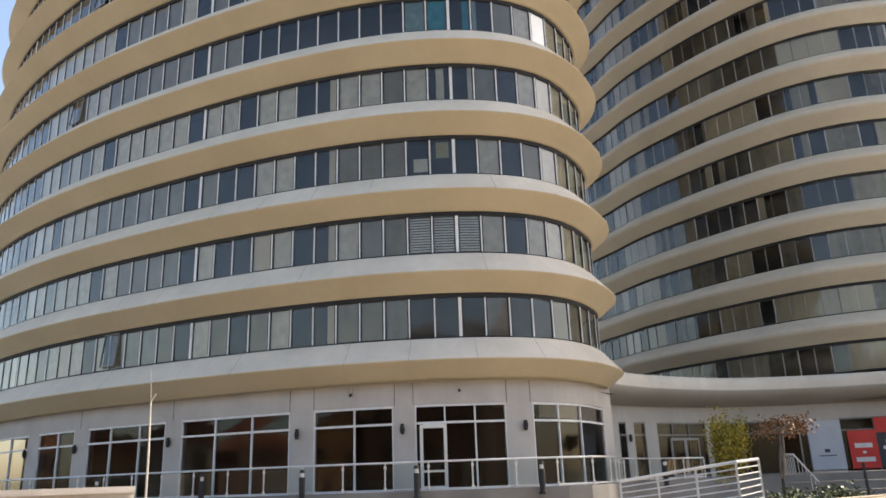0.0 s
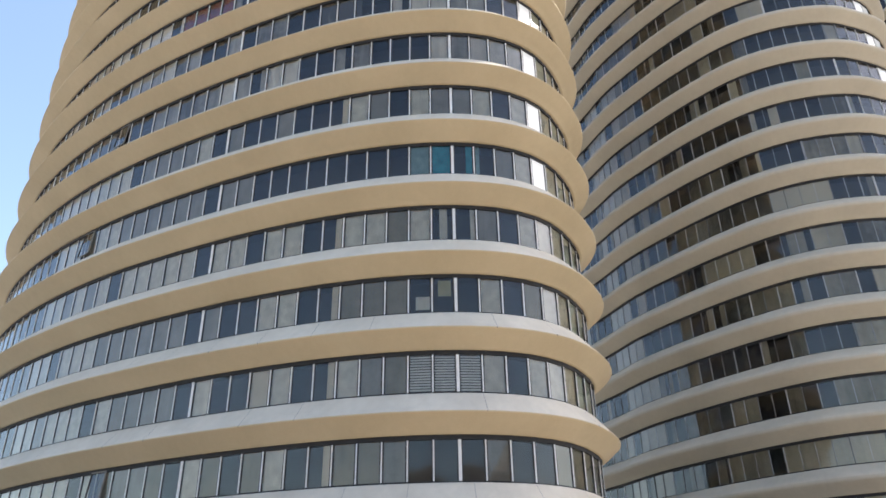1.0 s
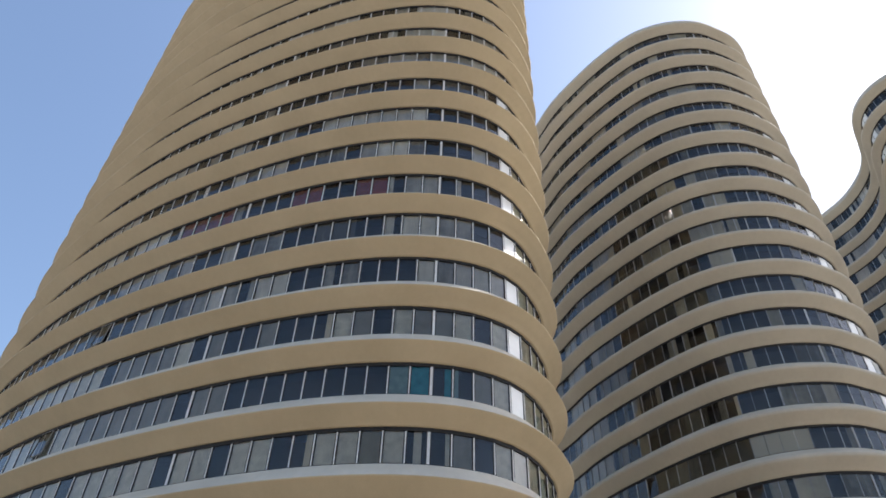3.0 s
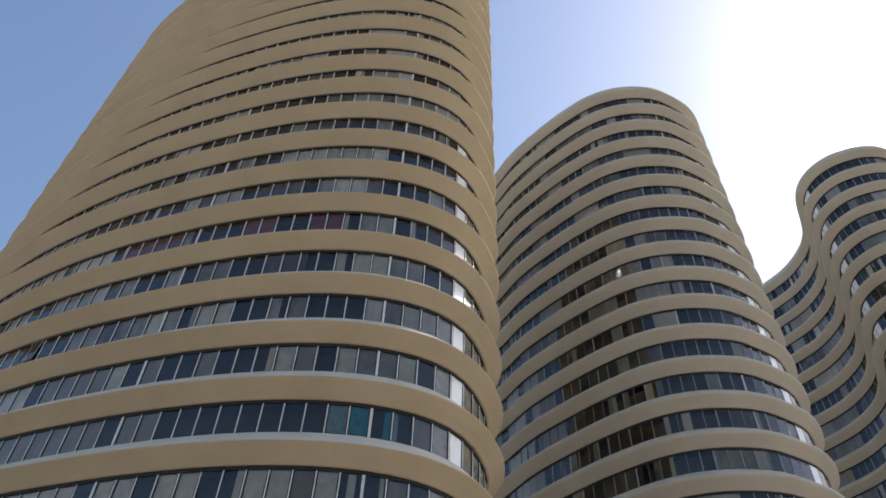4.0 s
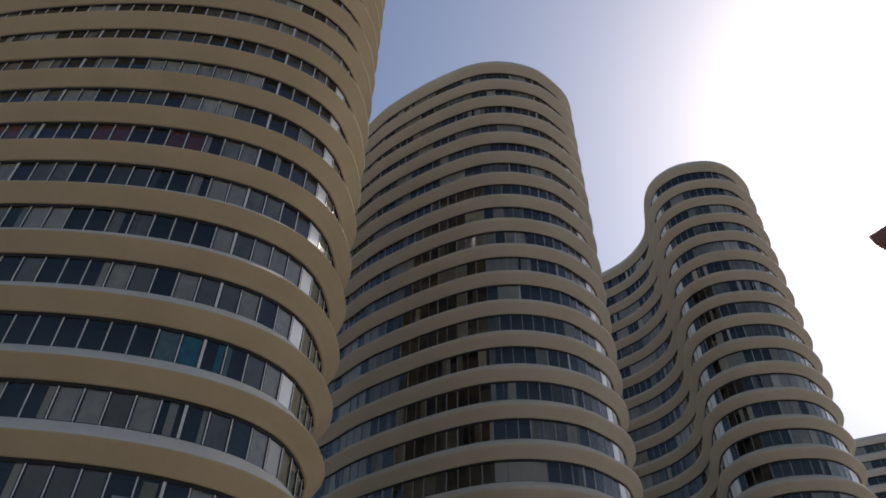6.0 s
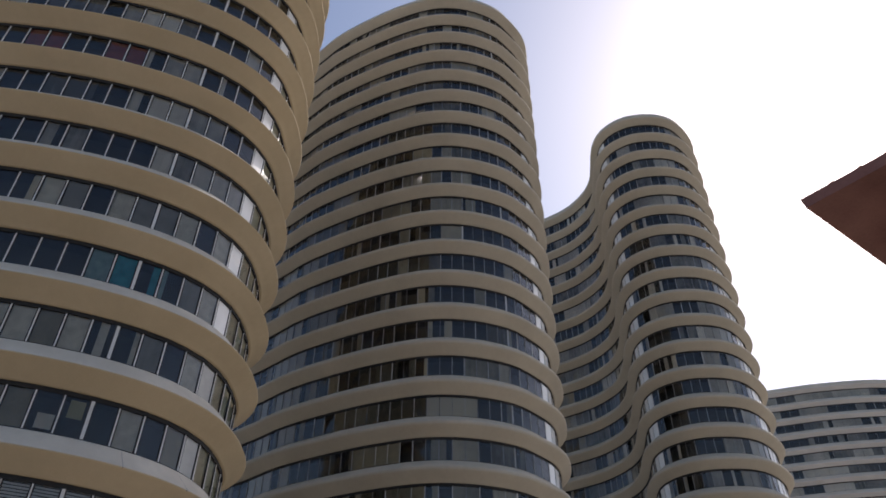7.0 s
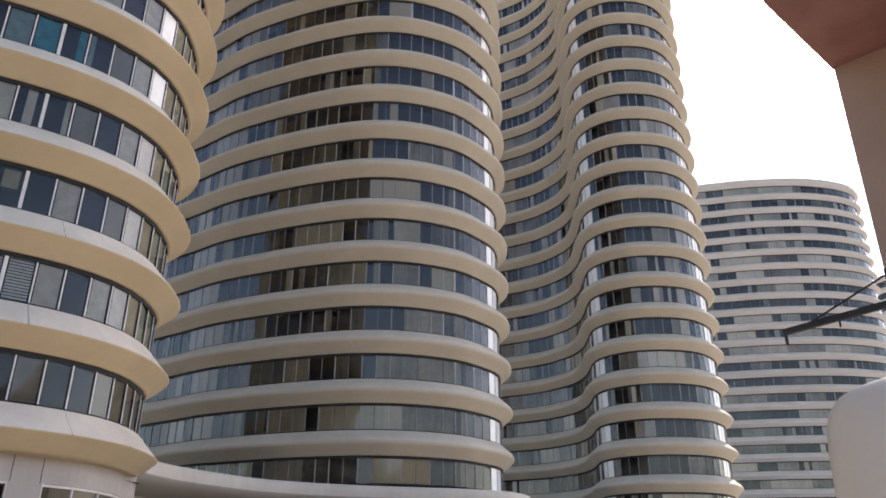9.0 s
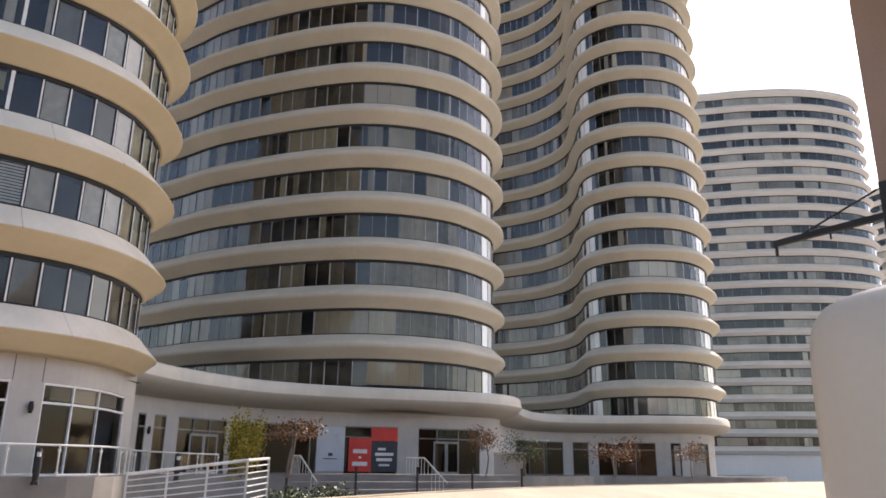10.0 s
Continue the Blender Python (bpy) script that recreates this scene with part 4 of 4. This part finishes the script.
# ---- stair handrails and a white pier at the terrace edge ----
def stair_handrail(az0, az1, az2, r):
    rail = tagged(new("stair_handrail"), "white painted steel handrail beside the terrace steps", "handrail", "stair handrails")
    path = [(*at_az(az0, r), TERRACE + 0.92), (*at_az(az1, r), TERRACE + 0.92), (*at_az(az2, r - 1.2), 0.95)]
    for p, q in zip(path, path[1:]):
        bag = Bag()
        bag.tube(p, q, 0.035)
        bag.make("top_rail", M_WARM, rail)
        for k in range(6):
            f = k / 6
            c = [u + (v - u) * f for u, v in zip(p, q)]
            foot = TERRACE if c[2] > TERRACE + 0.9 else 0.0
            bag = Bag()
            bag.tube((c[0], c[1], foot), (c[0], c[1], c[2]), 0.016, 6)
            bag.make("baluster", M_WARM, rail)


stair_handrail(31.2, 32.5, 34.2, 40.3)
stair_handrail(22.9, 23.5, 24.8, 38.6)
pier = tagged(new("white_pier"), "low white rendered pier with a flat coping", "pier")
bx, by = at_az(38.75, 43.4)
turn = Vector((math.cos(radians(38.75)), -math.sin(radians(38.75)), 0))
side = Vector((-turn.y, turn.x, 0))
bag = Bag()
bag.box((bx, by, TERRACE + 0.6), turn, side, (0, 0, 1), 1.75, 0.7, 1.2)
bag.make("body", M_PLASTER, pier)
bag = Bag()
bag.box((bx, by, TERRACE + 1.25), turn, side, (0, 0, 1), 1.9, 0.84, 0.1)
bag.make("coping", M_CAP, pier)

# ---- foreground: pole, low wall, slope ----
pole = tagged(new("pole"), "thin white street pole, slightly leaning", "pole")
px, py = at_az(-21.3, 14.0)
bag = Bag()
bag.tube((px, py, 0), (px - 0.03, py, 2.2), 0.021, 10, 0.018)
bag.tube((px - 0.03, py, 2.2), (px - 0.06, py, 3.1), 0.018, 10, 0.012)
bag.make("shaft", M_CAP, pole)
bag = Bag()
bag.tube((px - 0.06, py, 3.05), (px + 0.02, py, 3.18), 0.012)
bag.tube((px - 0.06, py, 3.05), (px - 0.1, py, 3.6), 0.006, 6, 0.003)
bag.make("tip", M_CAP, pole)

M_CONCRETE = surface("pale_concrete", (0.42, 0.38, 0.33), (0.62, 0.57, 0.50), 0.85, 0.9, 40, 0.3, streak=0.3)
low_wall = tagged(new("low_wall"), "pale concrete boundary wall with a flat coping", "wall", kind="structure")
wall_line = np.array([at_az(-60, 15.0), at_az(-45, 12.6), at_az(-34, 12.0), at_az(-28, 11.9), at_az(-22.1, 12.0)])
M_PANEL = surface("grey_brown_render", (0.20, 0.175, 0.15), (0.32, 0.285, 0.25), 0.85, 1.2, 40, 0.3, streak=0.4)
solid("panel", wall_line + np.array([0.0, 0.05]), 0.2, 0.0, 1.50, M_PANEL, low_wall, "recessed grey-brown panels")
solid("top_band", wall_line, 0.25, 1.50, 1.58, M_CONCRETE, low_wall)
for az in (-42.5, -37.3, -32.2, -27.1, -22.45):
    stone = Bag()
    x, y = 12.06 * math.sin(radians(az)), 12.06 * math.cos(radians(az))
    if az < -30:
        x, y = x * (1 + (-30 - az) * 0.004), y * (1 + (-30 - az) * 0.004)
    stone.box((x, y, 0.75), (math.cos(radians(az)), -math.sin(radians(az)), 0), (math.sin(radians(az)), math.cos(radians(az)), 0), (0, 0, 1), 0.16, 0.22, 1.5)
    stone.make("pilaster", M_CONCRETE, low_wall)
solid("coping", wall_line + np.array([0.03, -0.05]), 0.36, 1.58, 1.665, M_CONCRETE, low_wall)

M_SAND = surface("sandy_concrete", (0.26, 0.215, 0.155), (0.42, 0.36, 0.27), 0.85, 0.5, 30, 0.3, streak=0.3)
slope = tagged(new("slope"), "pale sunlit concrete slope beside the drive", "ramp", kind="structure")
far_edge = spline([(3.2, 8.6), (5.1, 10.0), (8.2, 12.2), (14.1, 15.5), (21.7, 18.1), (37.4, 23.2), (60, 30)], False, 8)
near_edge = spline([(2.2, 4.6), (4.0, 5.0), (7.4, 5.6), (14, 7.0), (22, 9.0), (38, 13.0), (60, 18)], False, 8)
vs = [(float(x), float(y), 1.2) for x, y in far_edge] + [(float(x), float(y), 0.02) for x, y in near_edge]
m = len(far_edge)
mesh_object("slab", vs, [(m + i, m + i + 1, i + 1, i) for i in range(m - 1)], M_SAND, parent=slope)
solid("kerb", far_edge, 0.2, 0.0, 1.22, M_SAND, slope)

# ---- house with overhanging eave ----
M_STUCCO = surface("brown_stucco", (0.28, 0.19, 0.14), (0.42, 0.30, 0.23), 0.9, 0.8, 40, 0.3, streak=0.4)
M_EAVE = surface("dark_red_painted_wood", (0.20, 0.09, 0.08), (0.32, 0.16, 0.14), 0.7, 2, 30, 0.1)
M_TILE = surface("clay_roof_tiles", (0.25, 0.10, 0.06), (0.42, 0.19, 0.11), 0.8, 2, 30, 0.2, island=0.4)
house = tagged(new("house"), "brown plastered house with a wide overhanging eave", "house")
bag = Bag()
foot = [(8.17, 3.77), (16.17, 3.77), (16.17, -11.0), (11.6, -11.0)]
bag.v += [(x, y, z) for z in (0.0, 7.33) for x, y in foot]
bag.f += [(0, 1, 2, 3), (7, 6, 5, 4)] + [(i, i + 4, (i + 1) % 4 + 4, (i + 1) % 4) for i in range(4)]
bag.make("wall", M_STUCCO, house)
bag = Bag()
under = [(6.45, 3.52), (8.17, 3.79), (17.9, 3.79), (17.9, -12), (10.0, -12)]
bag.v += [(x, y, 7.33) for x, y in under] + [(x - 0.03 if x < 8 else x, y + 0.012, 7.45) for x, y in under]
bag.f += [(4, 3, 2, 1, 0), (5, 6, 7, 8, 9)] + [(i, (i + 1) % 5, (i + 1) % 5 + 5, i + 5) for i in range(5)]
bag.make("eave", M_EAVE, house)
bag = Bag()
for r in range(14):
    f0, f1 = r / 14, (r + 1.12) / 14
    x0, x1, z0, z1 = 6.62 + 5.5 * f0, 6.62 + 5.5 * f1, 7.5 + 1.5 * f0, 7.5 + 1.5 * f1
    for c in range(50):
        y0 = 3.5 - c * 0.31
        bag.box(((x0 + x1) / 2 + 0.225 * (3.5 - y0), y0 - 0.155, (z0 + z1) / 2 + 0.03), Vector((x1 - x0, 0, z1 - z0)).normalized(), (0, 1, 0), Vector((z0 - z1, 0, x1 - x0)).normalized(), 0.5, 0.29, 0.04)
tagged(bag.make("roof_tiles", M_TILE, house), kind="stuff")
bag = Bag()
bag.v += [(6.55, 3.55, 7.46), (12.1, 3.78, 8.98), (17.9, 3.78, 7.46), (10.05, -12, 7.46), (14.6, -12, 8.98), (17.9, -12, 7.48)]
bag.f += [(0, 2, 1), (3, 4, 5), (1, 2, 5, 4), (0, 1, 4, 3)]
bag.make("roof", M_EAVE, house)
arm = tagged(new("sign_bracket"), "dark iron bracket arm with a stay wire on the house wall", "bracket")
bag = Bag()
bag.box((8.22, 4.42, 4.29), (0, 1, 0), (1, 0, 0), (0, 0, 1), 1.36, 0.06, 0.07)
bag.make("beam", M_DARK, arm)
bag = Bag()
bag.tube((8.22, 5.08, 4.27), (8.22, 5.08, 4.14), 0.02)
bag.make("hook", M_DARK, arm)
bag = Bag()
bag.tube((8.22, 4.4, 4.26), (8.22, 4.4, 4.18), 0.012)
bag.make("pin", M_DARK, arm)
bag = Bag()
bag.tube((8.22, 4.75, 4.32), (8.2, 3.8, 4.6), 0.012, 6)
bag.make("stay", M_DARK, arm)
bag = Bag()
bag.box((8.16, 3.66, 4.1), (0, 1, 0), (1, 0, 0), (0, 0, 1), 0.2, 0.06, 1.1)
bag.make("plate", M_DARK, arm)

# ---- parked van ----
M_VAN = surface("cream_car_paint", (0.50, 0.44, 0.36), (0.56, 0.50, 0.42), 0.35, 0.5, 20, 0.0)
M_TYRE = surface("tyre_rubber", (0.02, 0.02, 0.02), (0.04, 0.04, 0.04), 0.85, 3, 40, 0.2)
van = tagged(new("van"), "cream box van parked beside the house", "van")
bag = Bag()
rows_n, seg = 28, 48
for r in range(rows_n + 1):
    u = math.sin(math.pi * (r / rows_n - 0.5))
    shrink = max(0.0, 1 - abs(u) ** 9) ** (1 / 5)
    for c in range(seg):
        w = 2 * math.pi * c / seg
        cx, cz = math.cos(w), math.sin(w)
        bag.v.append((4.95 + (0.3 + 0.7 * shrink) * math.copysign(abs(cx) ** 0.32, cx), -0.14 + 2.65 * u, 1.50 + 1.14 * (0.7 + 0.3 * shrink) * math.copysign(abs(cz) ** 0.32, cz)))
for r in range(rows_n):
    for c in range(seg):
        d = (c + 1) % seg
        bag.f.append((r * seg + c, r * seg + d, (r + 1) * seg + d, (r + 1) * seg + c))
bag.f += [tuple(range(seg)), tuple(rows_n * seg + c for c in reversed(range(seg)))]
bag.make("body", M_VAN, van, smooth=True)
for x in (4.15, 5.75):
    for y in (-1.7, 1.4):
        bag = Bag()
        bag.tube((x - 0.11, y, 0.34), (x + 0.11, y, 0.34), 0.34, 20)
        wheel = bag.make("wheel", M_TYRE, van)
        bag = Bag()
        bag.tube((x - 0.12, y, 0.34), (x + 0.12, y, 0.34), 0.19, 16)
        bag.make("rim", M_STEEL, wheel)
bag = Bag()
bag.box((4.3, 2.46, 0.95), (1, 0, 0), (0, 1, 0), (0, 0, 1), 0.14, 0.2, 0.4)
bag.make("tail_lamp", surface("dark_red_lens", (0.15, 0.01, 0.01), (0.2, 0.02, 0.02), 0.2, 3, 20, 0.0), van)
# the near things share one small turn and shift about the street corner
for thing in (house, arm, van, slope):
    thing.matrix_world = pose(0, 0, 0, 0, 0, -0.28)

# ---- houses across the street, seen in the shop glass ----
M_OPPOSITE = surface("orange_plaster", (0.48, 0.27, 0.13), (0.64, 0.38, 0.20), 0.9, 0.6, 20, 0.2, streak=0.3)
M_OPPOSITE_DARK = surface("brown_plaster", (0.16, 0.10, 0.07), (0.26, 0.17, 0.12), 0.9, 0.6, 20, 0.2, streak=0.3)


def street_house(at_x, at_y, turn, w, h, mat):
    block = tagged(new("street_house"), "plastered gabled house across the street", "house", "houses across the street")
    bag = Bag()
    bag.box((0, -5, h / 2), (1, 0, 0), (0, 1, 0), (0, 0, 1), w, 10, h)
    bag.make("wall", mat, block)
    bag = Bag()
    bag.v += [(-w / 2 - 0.4, 0.4, h), (w / 2 + 0.4, 0.4, h), (0, 0.4, h + 3.2), (-w / 2 - 0.4, -10.4, h), (w / 2 + 0.4, -10.4, h), (0, -10.4, h + 3.2)]
    bag.f += [(0, 1, 2), (4, 3, 5), (1, 4, 5, 2), (3, 0, 2, 5), (0, 3, 4, 1)]
    bag.make("roof", M_ROOF if h > 10 else M_TILE, block)
    for c in range(4):
        for floor in range(int(h / 2.7)):
            z = 1.6 + 2.7 * floor
            bag = Bag()
            bag.box(((c - 1.5) * w / 4.4, 0, z), (1, 0, 0), (0, 1, 0), (0, 0, 1), 1.1, 0.12, 1.4)
            bag.make("window", M_DARK, block)
    block.matrix_world = pose(at_x, at_y, 0, 0, 0, turn)


for x, w, h, mat in ((-34, 13, 8.0, M_OPPOSITE), (-19, 12, 12.0, M_OPPOSITE_DARK), (-5, 12, 14.0, M_OPPOSITE_DARK), (9, 13, 13.0, M_OPPOSITE_DARK), (26, 15, 15.0, M_OPPOSITE_DARK)):
    street_house(x, -17.0, 0, w, h, mat)
for x, y, w, h, mat in ((-62, 38, 11, 6.0, M_OPPOSITE_DARK), (-58, 23, 12, 5.0, M_OPPOSITE), (-57, 8, 12, 6.0, M_CAP), (-54, -8, 13, 5.5, M_OPPOSITE_DARK)):
    street_house(x, y, -90, w, h, mat)
